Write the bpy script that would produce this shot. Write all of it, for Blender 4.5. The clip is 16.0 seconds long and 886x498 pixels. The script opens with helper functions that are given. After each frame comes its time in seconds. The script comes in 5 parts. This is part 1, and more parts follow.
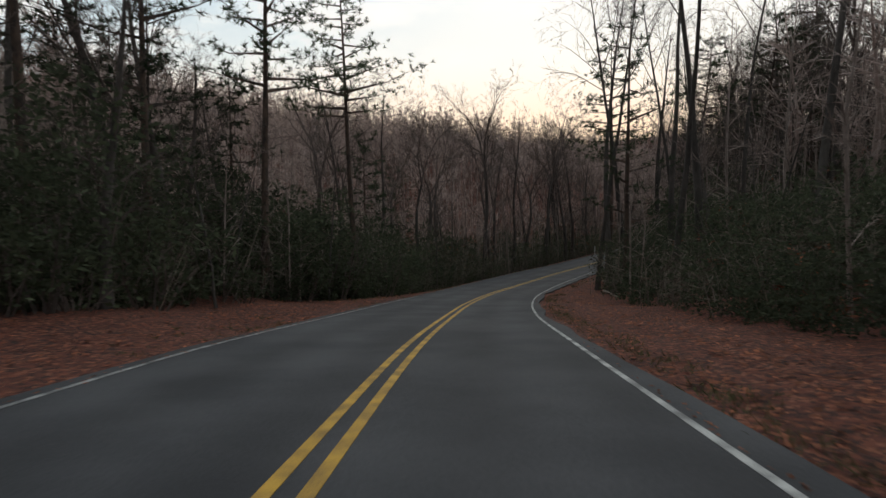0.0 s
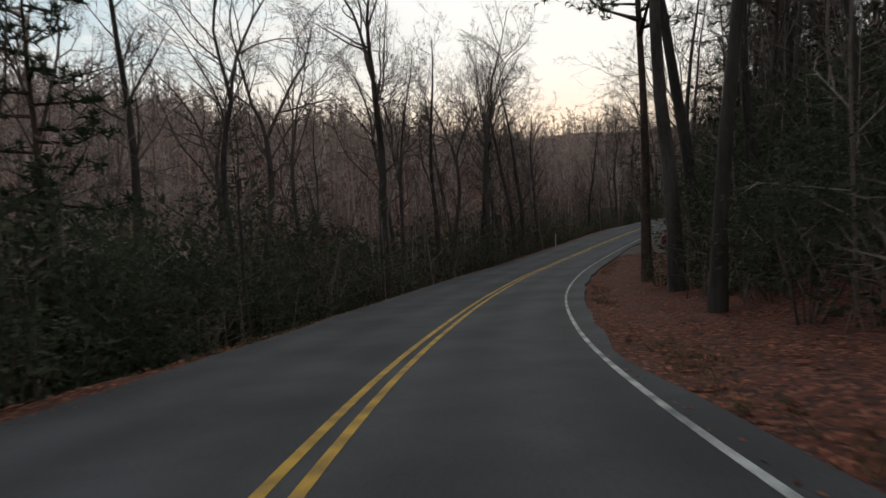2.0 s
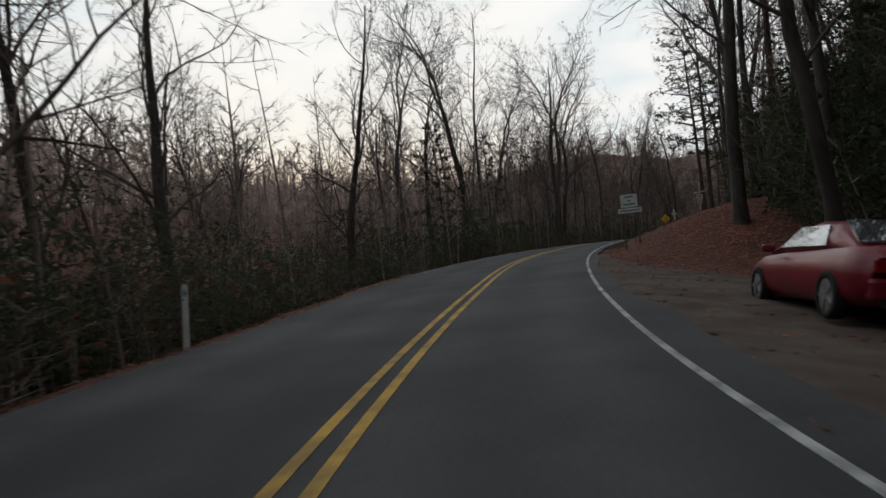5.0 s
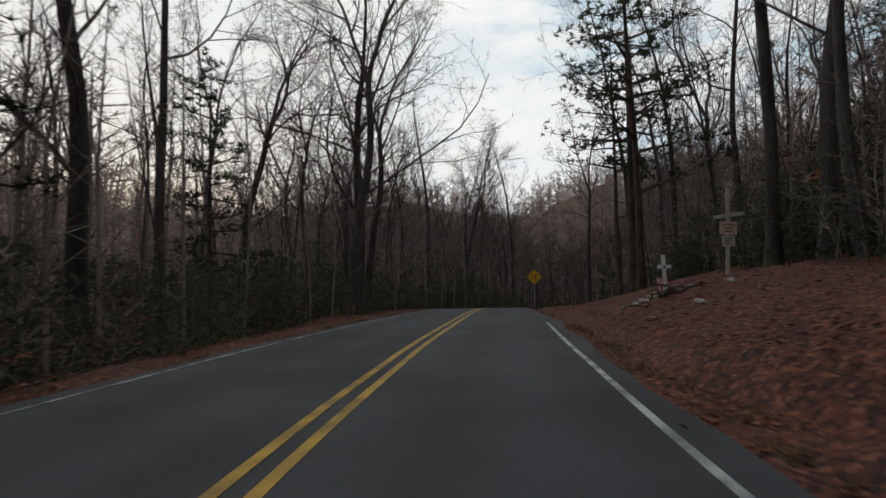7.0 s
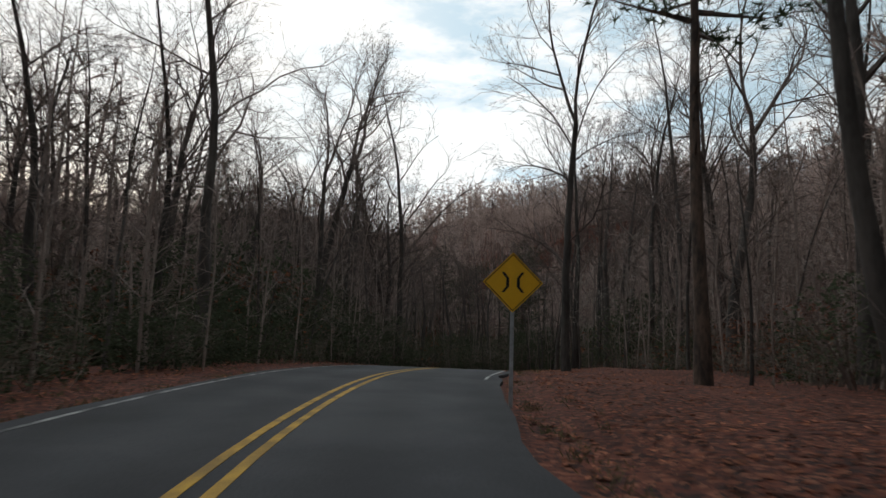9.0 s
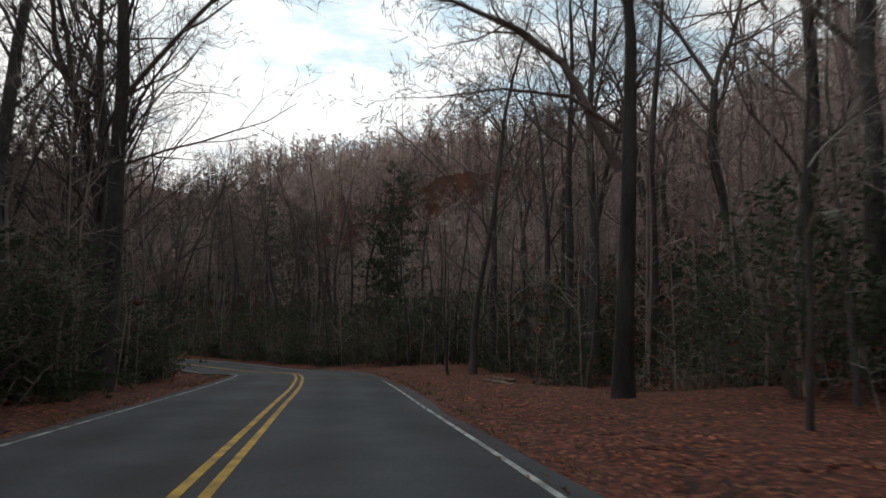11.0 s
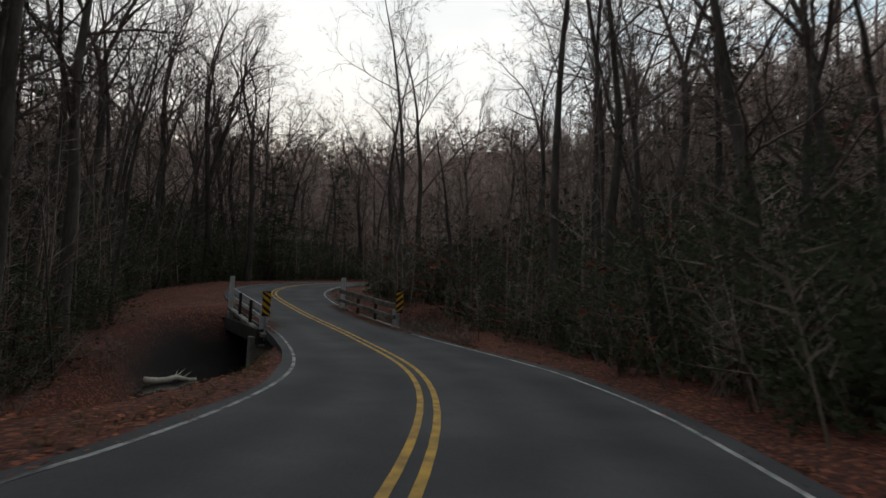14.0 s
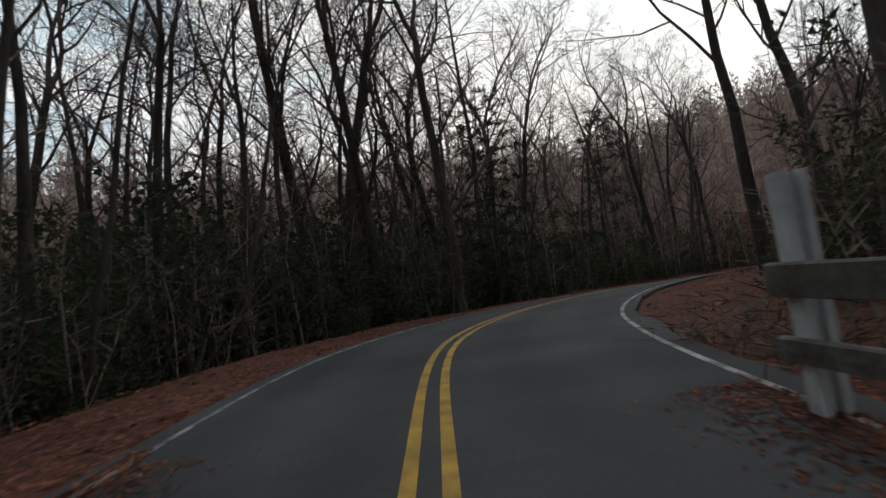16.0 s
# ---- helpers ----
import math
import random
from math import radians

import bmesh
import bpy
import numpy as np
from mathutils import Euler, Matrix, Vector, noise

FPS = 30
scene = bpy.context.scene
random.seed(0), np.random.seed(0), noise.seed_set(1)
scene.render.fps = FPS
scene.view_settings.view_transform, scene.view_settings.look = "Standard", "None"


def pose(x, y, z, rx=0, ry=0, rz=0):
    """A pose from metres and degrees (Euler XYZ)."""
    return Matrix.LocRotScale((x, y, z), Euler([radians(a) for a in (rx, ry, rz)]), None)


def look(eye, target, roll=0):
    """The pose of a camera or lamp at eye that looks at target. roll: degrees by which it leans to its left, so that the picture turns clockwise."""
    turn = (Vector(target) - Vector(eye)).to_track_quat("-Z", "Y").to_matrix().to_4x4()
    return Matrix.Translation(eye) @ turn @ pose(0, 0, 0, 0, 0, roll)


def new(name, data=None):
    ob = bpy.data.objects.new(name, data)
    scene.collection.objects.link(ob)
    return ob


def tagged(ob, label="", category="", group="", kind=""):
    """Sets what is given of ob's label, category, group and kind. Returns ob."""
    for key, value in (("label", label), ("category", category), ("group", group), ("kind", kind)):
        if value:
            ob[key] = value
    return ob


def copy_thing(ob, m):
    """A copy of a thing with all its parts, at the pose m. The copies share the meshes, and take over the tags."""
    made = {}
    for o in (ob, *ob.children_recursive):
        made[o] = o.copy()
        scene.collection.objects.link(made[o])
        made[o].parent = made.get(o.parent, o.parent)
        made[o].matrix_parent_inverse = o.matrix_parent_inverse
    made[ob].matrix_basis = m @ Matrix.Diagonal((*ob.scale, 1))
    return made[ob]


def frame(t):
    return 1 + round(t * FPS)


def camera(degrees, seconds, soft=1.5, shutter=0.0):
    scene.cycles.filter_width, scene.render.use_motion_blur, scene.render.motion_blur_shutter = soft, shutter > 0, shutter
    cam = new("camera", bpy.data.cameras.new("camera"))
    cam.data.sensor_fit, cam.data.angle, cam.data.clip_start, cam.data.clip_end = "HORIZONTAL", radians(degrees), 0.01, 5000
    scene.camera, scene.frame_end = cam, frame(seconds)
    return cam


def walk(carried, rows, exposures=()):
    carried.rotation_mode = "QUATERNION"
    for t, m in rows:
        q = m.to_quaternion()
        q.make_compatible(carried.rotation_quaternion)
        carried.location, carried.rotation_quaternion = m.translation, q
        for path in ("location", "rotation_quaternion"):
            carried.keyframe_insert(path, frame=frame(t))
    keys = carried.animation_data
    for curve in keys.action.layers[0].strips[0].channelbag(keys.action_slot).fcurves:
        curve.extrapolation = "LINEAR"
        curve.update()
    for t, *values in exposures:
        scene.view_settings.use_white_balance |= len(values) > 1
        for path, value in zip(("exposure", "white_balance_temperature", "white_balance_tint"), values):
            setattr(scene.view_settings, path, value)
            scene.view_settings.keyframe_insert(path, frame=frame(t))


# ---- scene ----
# ---- camera and its way along the road ----
cam = camera(72.4, 16.0, soft=1.5, shutter=0.15)
walk(cam, [
    (0.0, pose(0.00, -0.00, 1.24, 86.13, 0.58, -0.31)),
    (0.5, pose(0.28, 7.37, 0.47, 86.15, 0.28, -2.42)),
    (1.0, pose(0.80, 14.76, -0.41, 86.10, 1.83, -4.23)),
    (1.5, pose(1.77, 22.23, -1.28, 86.87, 3.26, -6.03)),
    (2.0, pose(2.96, 29.80, -2.11, 87.16, 3.96, -8.59)),
    (2.5, pose(4.56, 37.31, -2.90, 87.20, 5.55, -11.19)),
    (3.0, pose(6.63, 44.68, -3.53, 88.07, 6.53, -14.37)),
    (3.5, pose(9.06, 51.91, -3.97, 89.09, 6.75, -18.20)),
    (4.0, pose(12.03, 58.90, -4.24, 90.28, 7.25, -21.74)),
    (4.2, pose(13.40, 61.63, -4.31, 90.51, 7.99, -23.66)),
    (4.5, pose(15.63, 65.63, -4.38, 91.00, 7.02, -26.61)),
    (5.0, pose(19.75, 72.06, -4.35, 91.82, 5.39, -31.27)),
    (5.5, pose(24.33, 78.16, -4.08, 92.64, 3.77, -35.84)),
    (6.0, pose(29.31, 83.89, -3.67, 93.46, 2.14, -40.38)),
    (6.5, pose(34.68, 89.20, -3.22, 94.28, 0.52, -45.16)),
    (7.0, pose(40.40, 94.09, -2.89, 95.09, 0.93, -49.73)),
    (7.5, pose(46.34, 98.58, -2.56, 96.94, 0.67, -54.56)),
    (8.0, pose(52.42, 102.86, -2.33, 97.66, -1.93, -57.70)),
    (8.5, pose(58.59, 107.00, -2.15, 97.43, -1.89, -59.73)),
    (9.0, pose(64.78, 111.11, -2.06, 97.20, -1.86, -61.31)),
    (9.5, pose(71.04, 115.08, -2.02, 96.98, -1.82, -65.70)),
    (10.0, pose(77.61, 118.53, -2.12, 96.75, -1.78, -72.30)),
    (10.5, pose(84.45, 121.48, -2.40, 96.52, -1.74, -76.53)),
    (11.0, pose(91.39, 124.33, -2.87, 95.20, -0.97, -76.68)),
    (11.5, pose(98.32, 127.30, -3.44, 94.02, -2.55, -75.61)),
    (12.0, pose(105.33, 130.15, -4.03, 94.12, -1.76, -74.64)),
    (12.5, pose(112.19, 133.22, -4.57, 93.47, -1.05, -67.28)),
    (13.0, pose(118.78, 136.68, -5.11, 93.99, -2.97, -50.99)),
    (13.5, pose(124.98, 140.79, -5.80, 93.57, -2.94, -42.38)),
    (14.0, pose(130.52, 145.80, -6.49, 93.45, -2.37, -34.87)),
    (14.5, pose(134.95, 151.81, -7.06, 92.87, -2.20, -25.02)),
    (15.0, pose(138.24, 158.44, -7.28, 92.50, -0.85, -14.78)),
    (15.5, pose(140.20, 165.08, -7.31, 93.62, 1.55, -9.52)),
    (16.0, pose(141.52, 171.55, -6.96, 96.51, 7.70, -9.21)),
], exposures=[(0.0, -0.15), (3.0, -0.25), (7.0, -0.3), (8.0, -0.2), (10.0, 0.1), (12.5, 0.18), (13.2, 0.0), (14.5, -0.22), (15.3, -0.1), (16.0, -0.1)])

# ---- sky, sun ----
SUN_HEADING = 24.0    # degrees clockwise from +y, where the sun has just set
world = bpy.data.worlds.new("dusk_sky")
scene.world = world
world.use_nodes = True
wn, wl = world.node_tree.nodes, world.node_tree.links
wn.clear()
w_out = wn.new("ShaderNodeOutputWorld")
w_bg = wn.new("ShaderNodeBackground")
w_sky = wn.new("ShaderNodeTexSky")
w_sky.sky_type = 'NISHITA'
w_sky.sun_disc = False
w_sky.sun_elevation = radians(4.0)
w_sky.sun_rotation = radians(SUN_HEADING)
w_sky.air_density, w_sky.dust_density, w_sky.ozone_density = 1.0, 1.0, 2.5
w_tc = wn.new("ShaderNodeTexCoord")


def sky_dot(way):
    """How far a direction of the sky agrees with the given one."""
    node = wn.new("ShaderNodeVectorMath")
    node.operation = 'DOT_PRODUCT'
    node.inputs[1].default_value = way
    wl.new(w_tc.outputs["Generated"], node.inputs[0])
    return node.outputs["Value"]


def sky_ramp(value, a, b, lo, hi):
    """A smooth step from lo at a to hi at b."""
    node = wn.new("ShaderNodeMapRange")
    node.interpolation_type = 'SMOOTHSTEP'
    for key, number in (("From Min", a), ("From Max", b), ("To Min", lo), ("To Max", hi)):
        node.inputs[key].default_value = number
    wl.new(value, node.inputs["Value"])
    return node.outputs["Result"]


def sky_mix(factor, a, b, blend='MIX'):
    node = wn.new("ShaderNodeMix")
    node.data_type, node.blend_type = 'RGBA', blend
    for key, value in (("Factor", factor), ("A", a), ("B", b)):
        if isinstance(value, (tuple, float)):
            node.inputs[key].default_value = value
        else:
            wl.new(value, node.inputs[key])
    return node.outputs["Result"]


w_map = wn.new("ShaderNodeMapping")
w_map.inputs["Scale"].default_value = (2.4, 2.4, 7.5)
w_noise = wn.new("ShaderNodeTexNoise")
w_noise.inputs["Scale"].default_value, w_noise.inputs["Detail"].default_value, w_noise.inputs["Roughness"].default_value = 1.7, 7.0, 0.62
wl.new(w_tc.outputs["Generated"], w_map.inputs["Vector"])
wl.new(w_map.outputs["Vector"], w_noise.inputs["Vector"])
HEAD = (math.sin(radians(SUN_HEADING)), math.cos(radians(SUN_HEADING)), 0.0)
clear_sky = sky_mix(0.72, sky_mix(1.0, w_sky.outputs["Color"], (1.08, 1.2, 1.3, 1), 'MULTIPLY'), (4.9, 6.6, 7.5, 1))      # pale blue between the clouds
broken = sky_mix(sky_ramp(w_noise.outputs["Fac"], 0.4, 0.6, 0.15, 0.9), clear_sky, (8.0, 8.0, 7.9, 1))       # thin broken cloud
white = sky_mix(sky_ramp(sky_dot((HEAD[0] * 0.94, HEAD[1] * 0.94, 0.34)), 0.78, 0.99, 0.0, 0.75), broken, (8.5, 8.3, 8.0, 1))     # haze over the sunset


def along_horizon(a, b, top, wide):
    """A band above the horizon where the sun went down."""
    node = wn.new("ShaderNodeMath")
    node.operation = 'MULTIPLY'
    wl.new(sky_ramp(sky_dot((0, 0, 1.0)), a, b, top, 0.0), node.inputs[0])
    wl.new(sky_ramp(sky_dot((0.05, 0.999, 0.0)), wide, 0.96, 0.0, 1.0), node.inputs[1])
    return node.outputs[0]


warm = sky_mix(along_horizon(0.12, 0.42, 0.6, 0.6), white, (9.2, 8.2, 6.8, 1))
dusk = sky_mix(along_horizon(0.06, 0.24, 0.85, 0.7), warm, (9.4, 6.4, 3.7, 1))        # orange afterglow along the horizon
w_glow = wn.new("ShaderNodeVectorMath")
w_glow.operation = 'SCALE'
wl.new(sky_ramp(sky_dot((HEAD[0] * 0.97, HEAD[1] * 0.97, 0.24)), -0.3, 0.85, 0.52, 1.25), w_glow.inputs["Scale"])
wl.new(dusk, w_glow.inputs[0])
wl.new(w_glow.outputs["Vector"], w_bg.inputs["Color"])
wl.new(w_bg.outputs["Background"], w_out.inputs["Surface"])
w_bg.inputs["Strength"].default_value = 0.116

sun = new("sun", bpy.data.lights.new("sun", 'SUN'))
sun.data.energy, sun.data.angle, sun.data.color = 0.15, radians(20), (1.0, 0.86, 0.7)
sun.matrix_world = look((0, 0, 60), (-math.sin(radians(SUN_HEADING)), -math.cos(radians(SUN_HEADING)), 60 - math.tan(radians(12))))


# ---- materials ----
def surface(name, base, other, scale=8.0, rough=0.85, bump=0.3, fine=60.0, metal=0.0, stretch=(1, 1, 1), vary=0.0, spec=0.3):
    """A two-scale noisy surface: patches of two colours, fine grain, relief."""
    m = bpy.data.materials.new(name)
    m.use_nodes = True
    n, l = m.node_tree.nodes, m.node_tree.links
    b = n["Principled BSDF"]
    b.inputs["Roughness"].default_value, b.inputs["Metallic"].default_value = rough, metal
    b.inputs["Specular IOR Level"].default_value = spec
    tc, mp = n.new("ShaderNodeTexCoord"), n.new("ShaderNodeMapping")
    mp.inputs["Scale"].default_value = stretch
    l.new(tc.outputs["Object"], mp.inputs["Vector"])
    big, small = n.new("ShaderNodeTexNoise"), n.new("ShaderNodeTexNoise")
    big.inputs["Scale"].default_value, big.inputs["Detail"].default_value = scale, 4
    small.inputs["Scale"].default_value, small.inputs["Detail"].default_value = fine, 3
    for t in (big, small):
        l.new(mp.outputs["Vector"], t.inputs["Vector"])
    ramp = n.new("ShaderNodeValToRGB")
    ramp.color_ramp.elements[0].position, ramp.color_ramp.elements[1].position = 0.35, 0.65
    ramp.color_ramp.elements[0].color, ramp.color_ramp.elements[1].color = (*other, 1), (*base, 1)
    add = n.new("ShaderNodeMath")
    add.operation = 'MULTIPLY_ADD'
    add.inputs[1].default_value = 0.45
    l.new(small.outputs["Fac"], add.inputs[0])
    sub = n.new("ShaderNodeMath")
    sub.operation = 'SUBTRACT'
    sub.inputs[1].default_value = 0.225
    l.new(big.outputs["Fac"], sub.inputs[0])
    l.new(sub.outputs[0], add.inputs[2])
    l.new(add.outputs[0], ramp.inputs["Fac"])
    col = ramp.outputs["Color"]
    if vary:
        info, hsv, mr = n.new("ShaderNodeObjectInfo"), n.new("ShaderNodeHueSaturation"), n.new("ShaderNodeMapRange")
        mr.inputs["To Min"].default_value, mr.inputs["To Max"].default_value = 1 - vary, 1 + vary
        l.new(info.outputs["Random"], mr.inputs["Value"])
        l.new(mr.outputs["Result"], hsv.inputs["Value"])
        l.new(col, hsv.inputs["Color"])
        col = hsv.outputs["Color"]
    l.new(col, b.inputs["Base Color"])
    if bump:
        bp = n.new("ShaderNodeBump")
        bp.inputs["Strength"].default_value, bp.inputs["Distance"].default_value = bump, 0.02
        l.new(add.outputs[0], bp.inputs["Height"])
        l.new(bp.outputs["Normal"], b.inputs["Normal"])
    return m


ASPHALT = surface("asphalt", (0.066, 0.067, 0.072), (0.036, 0.037, 0.041), 0.45, 0.82, 0.6, 30.0)
an, al = ASPHALT.node_tree.nodes, ASPHALT.node_tree.links
a_att, a_wave, a_ns = an.new("ShaderNodeAttribute"), an.new("ShaderNodeMath"), an.new("ShaderNodeTexNoise")
a_att.attribute_name = "across"
a_ns.inputs["Scale"].default_value, a_ns.inputs["Detail"].default_value = 0.35, 5
a_wave.operation = 'SINE'
a_scale = an.new("ShaderNodeMath")
a_scale.operation, a_scale.inputs[1].default_value = 'MULTIPLY_ADD', 4.0
al.new(a_att.outputs["Fac"], a_scale.inputs[0])
al.new(a_ns.outputs["Fac"], a_scale.inputs[2])
al.new(a_scale.outputs[0], a_wave.inputs[0])
a_rng = an.new("ShaderNodeMapRange")
for key, value in (("From Min", -1.0), ("From Max", 1.0), ("To Min", 0.84), ("To Max", 1.14)):
    a_rng.inputs[key].default_value = value
al.new(a_wave.outputs[0], a_rng.inputs["Value"])
a_hsv = an.new("ShaderNodeHueSaturation")
a_bsdf = an["Principled BSDF"]
a_col = a_bsdf.inputs["Base Color"].links[0].from_socket
al.new(a_col, a_hsv.inputs["Color"])
al.new(a_rng.outputs["Result"], a_hsv.inputs["Value"])
al.new(a_hsv.outputs["Color"], a_bsdf.inputs["Base Color"])
YELLOW = surface("road_paint_yellow", (0.62, 0.36, 0.05), (0.3, 0.18, 0.045), 3.0, 0.7, 0.3, 70.0)
WORN_WHITE = surface("worn_paint_white", (0.4, 0.4, 0.39), (0.08, 0.08, 0.082), 2.6, 0.75, 0.3, 26.0)
WHITE = surface("road_paint_white", (0.55, 0.55, 0.53), (0.16, 0.16, 0.16), 2.2, 0.7, 0.3, 60.0)
FOREST_FLOOR = surface("forest_floor", (0.12, 0.042, 0.026), (0.034, 0.019, 0.015), 0.8, 0.95, 1.0, 13.0)
BARK = surface("bark", (0.11, 0.095, 0.085), (0.05, 0.043, 0.039), 2.0, 0.92, 0.9, 14.0, stretch=(1, 1, 0.25), vary=0.3)
TWIG = surface("twig_bark", (0.18, 0.14, 0.123), (0.1, 0.078, 0.068), 3.0, 0.9, 0.0, 20.0, vary=0.3)
YOUNG_BARK = surface("young_bark", (0.36, 0.285, 0.25), (0.22, 0.17, 0.147), 2.0, 0.9, 0.0, 15.0)
PALE_BARK = surface("pale_bark", (0.42, 0.38, 0.33), (0.24, 0.21, 0.18), 3.0, 0.9, 0.4, 16.0, stretch=(1, 1, 0.3), vary=0.2)
BRUSH = surface("brush_twigs", (0.21, 0.165, 0.13), (0.115, 0.094, 0.075), 2.0, 0.9, 0.0, 12.0)
PINE_BARK = surface("pine_bark", (0.12, 0.08, 0.06), (0.045, 0.035, 0.03), 3.0, 0.92, 0.9, 12.0, stretch=(1, 1, 0.4), vary=0.2)
NEEDLE = surface("pine_needles", (0.07, 0.09, 0.05), (0.04, 0.055, 0.032), 1.2, 0.85, 0.0, 9.0, vary=0.25, spec=0.1)
EVERGREEN = surface("evergreen_leaf", (0.1, 0.116, 0.068), (0.06, 0.069, 0.045), 0.35, 0.9, 0.0, 5.0, vary=0.3, spec=0.08)
DRY_LEAF = surface("dry_leaf", (0.31, 0.115, 0.06), (0.115, 0.04, 0.023), 0.8, 0.9, 0.0, 7.0)
# paler than real twigs: the haze of distance is put into this colour
HAZED_WOOD = surface("hazed_wood", (0.54, 0.425, 0.38), (0.4, 0.31, 0.275), 0.06, 0.95, 0.0, 0.6)


def speckle(m, scale, colours, share):
    """Lays leaf-sized patches of several browns over a surface."""
    n, l = m.node_tree.nodes, m.node_tree.links
    b = n["Principled BSDF"]
    old = b.inputs["Base Color"].links[0].from_socket
    tc, cell, warp = n.new("ShaderNodeTexCoord"), n.new("ShaderNodeTexVoronoi"), n.new("ShaderNodeTexNoise")
    cell.inputs["Scale"].default_value = scale
    warp.inputs["Scale"].default_value = scale * 1.7
    wv = n.new("ShaderNodeVectorMath")
    wv.operation = 'MULTIPLY_ADD'
    wv.inputs[1].default_value = (0.09, 0.09, 0.09)
    l.new(tc.outputs["Object"], warp.inputs["Vector"])
    l.new(warp.outputs["Color"], wv.inputs[0])
    l.new(tc.outputs["Object"], wv.inputs[2])
    l.new(wv.outputs["Vector"], cell.inputs["Vector"])
    sep, ramp, mix = n.new("ShaderNodeSeparateColor"), n.new("ShaderNodeValToRGB"), n.new("ShaderNodeMix")
    ramp.color_ramp.interpolation = 'CONSTANT'
    while len(ramp.color_ramp.elements) < len(colours):
        ramp.color_ramp.elements.new(0.5)
    for i, c in enumerate(colours):
        ramp.color_ramp.elements[i].position = i / len(colours)
        ramp.color_ramp.elements[i].color = (*c, 1)
    mix.data_type = 'RGBA'
    mix.inputs["Factor"].default_value = share
    l.new(cell.outputs["Color"], sep.inputs["Color"])
    l.new(sep.outputs["Red"], ramp.inputs["Fac"])
    l.new(old, mix.inputs["A"])
    l.new(ramp.outputs["Color"], mix.inputs["B"])
    l.new(mix.outputs["Result"], b.inputs["Base Color"])
    bp = n.new("ShaderNodeBump")
    bp.inputs["Strength"].default_value, bp.inputs["Distance"].default_value = 0.45, 0.03
    l.new(sep.outputs["Green"], bp.inputs["Height"])
    prev = b.inputs["Normal"].links[0].from_socket
    l.new(prev, bp.inputs["Normal"])
    l.new(bp.outputs["Normal"], b.inputs["Normal"])


def thin_leaf(m, share, island=0.0):
    """Lets light through a leaf, and varies leaf by leaf."""
    n, l = m.node_tree.nodes, m.node_tree.links
    b = n["Principled BSDF"]
    col = b.inputs["Base Color"].links[0].from_socket
    if island:
        geo, hsv, mr = n.new("ShaderNodeNewGeometry"), n.new("ShaderNodeHueSaturation"), n.new("ShaderNodeMapRange")
        mr.inputs["To Min"].default_value, mr.inputs["To Max"].default_value = 1 - island, 1 + island
        l.new(geo.outputs["Random Per Island"], mr.inputs["Value"])
        l.new(mr.outputs["Result"], hsv.inputs["Value"])
        l.new(col, hsv.inputs["Color"])
        col = hsv.outputs["Color"]
        l.new(col, b.inputs["Base Color"])
    tr, mix = n.new("ShaderNodeBsdfTranslucent"), n.new("ShaderNodeMixShader")
    mix.inputs[0].default_value = share
    out = n["Material Output"]
    l.new(col, tr.inputs["Color"])
    l.new(b.outputs[0], mix.inputs[1])
    l.new(tr.outputs[0], mix.inputs[2])
    l.new(mix.outputs[0], out.inputs["Surface"])


speckle(FOREST_FLOOR, 15.0, [(0.033, 0.0146, 0.0118), (0.132, 0.0361, 0.0218), (0.187, 0.0533, 0.0286), (0.0605, 0.0224, 0.0168), (0.297, 0.112, 0.063), (0.099, 0.031, 0.021), (0.154, 0.043, 0.0252), (0.0242, 0.012, 0.0101)], 0.72)


def darken_creek(m):
    """Darkens the creek's bed and banks: damp mud, with the gully's shade painted in."""
    n, l = m.node_tree.nodes, m.node_tree.links
    b = n["Principled BSDF"]
    att, grain, edge, mix = n.new("ShaderNodeAttribute"), n.new("ShaderNodeTexNoise"), n.new("ShaderNodeMath"), n.new("ShaderNodeMix")
    att.attribute_name = "mud_shade"
    grain.inputs["Scale"].default_value, grain.inputs["Detail"].default_value = 1.6, 5
    edge.operation, edge.use_clamp = 'MULTIPLY', True
    rise = n.new("ShaderNodeMapRange")
    for key, value in (("From Min", 0.25), ("From Max", 0.6), ("To Min", 0.2), ("To Max", 1.6)):
        rise.inputs[key].default_value = value
    l.new(grain.outputs["Fac"], rise.inputs["Value"])
    l.new(att.outputs["Fac"], edge.inputs[0])
    l.new(rise.outputs["Result"], edge.inputs[1])
    mix.data_type = 'RGBA'
    l.new(edge.outputs[0], mix.inputs["Factor"])
    l.new(b.inputs["Base Color"].links[0].from_socket, mix.inputs["A"])
    mix.inputs["B"].default_value = (0.016, 0.013, 0.011, 1)
    l.new(mix.outputs["Result"], b.inputs["Base Color"])


darken_creek(FOREST_FLOOR)
GRASS = surface("dull_grass", (0.12, 0.125, 0.06), (0.13, 0.1, 0.055), 0.6, 0.9, 0.0, 8.0)
thin_leaf(GRASS, 0.3, 0.4)
thin_leaf(EVERGREEN, 0.4, 0.35)
thin_leaf(NEEDLE, 0.3)
thin_leaf(DRY_LEAF, 0.3, 0.75)
thin_leaf(HAZED_WOOD, 0.45, 0.3)
STEEL = surface("galvanised_steel", (0.5, 0.52, 0.55), (0.3, 0.31, 0.33), 5.0, 0.5, 0.15, 40.0, metal=0.6)
CONCRETE = surface("concrete", (0.3, 0.28, 0.25), (0.16, 0.15, 0.13), 1.5, 0.9, 0.5, 25.0)


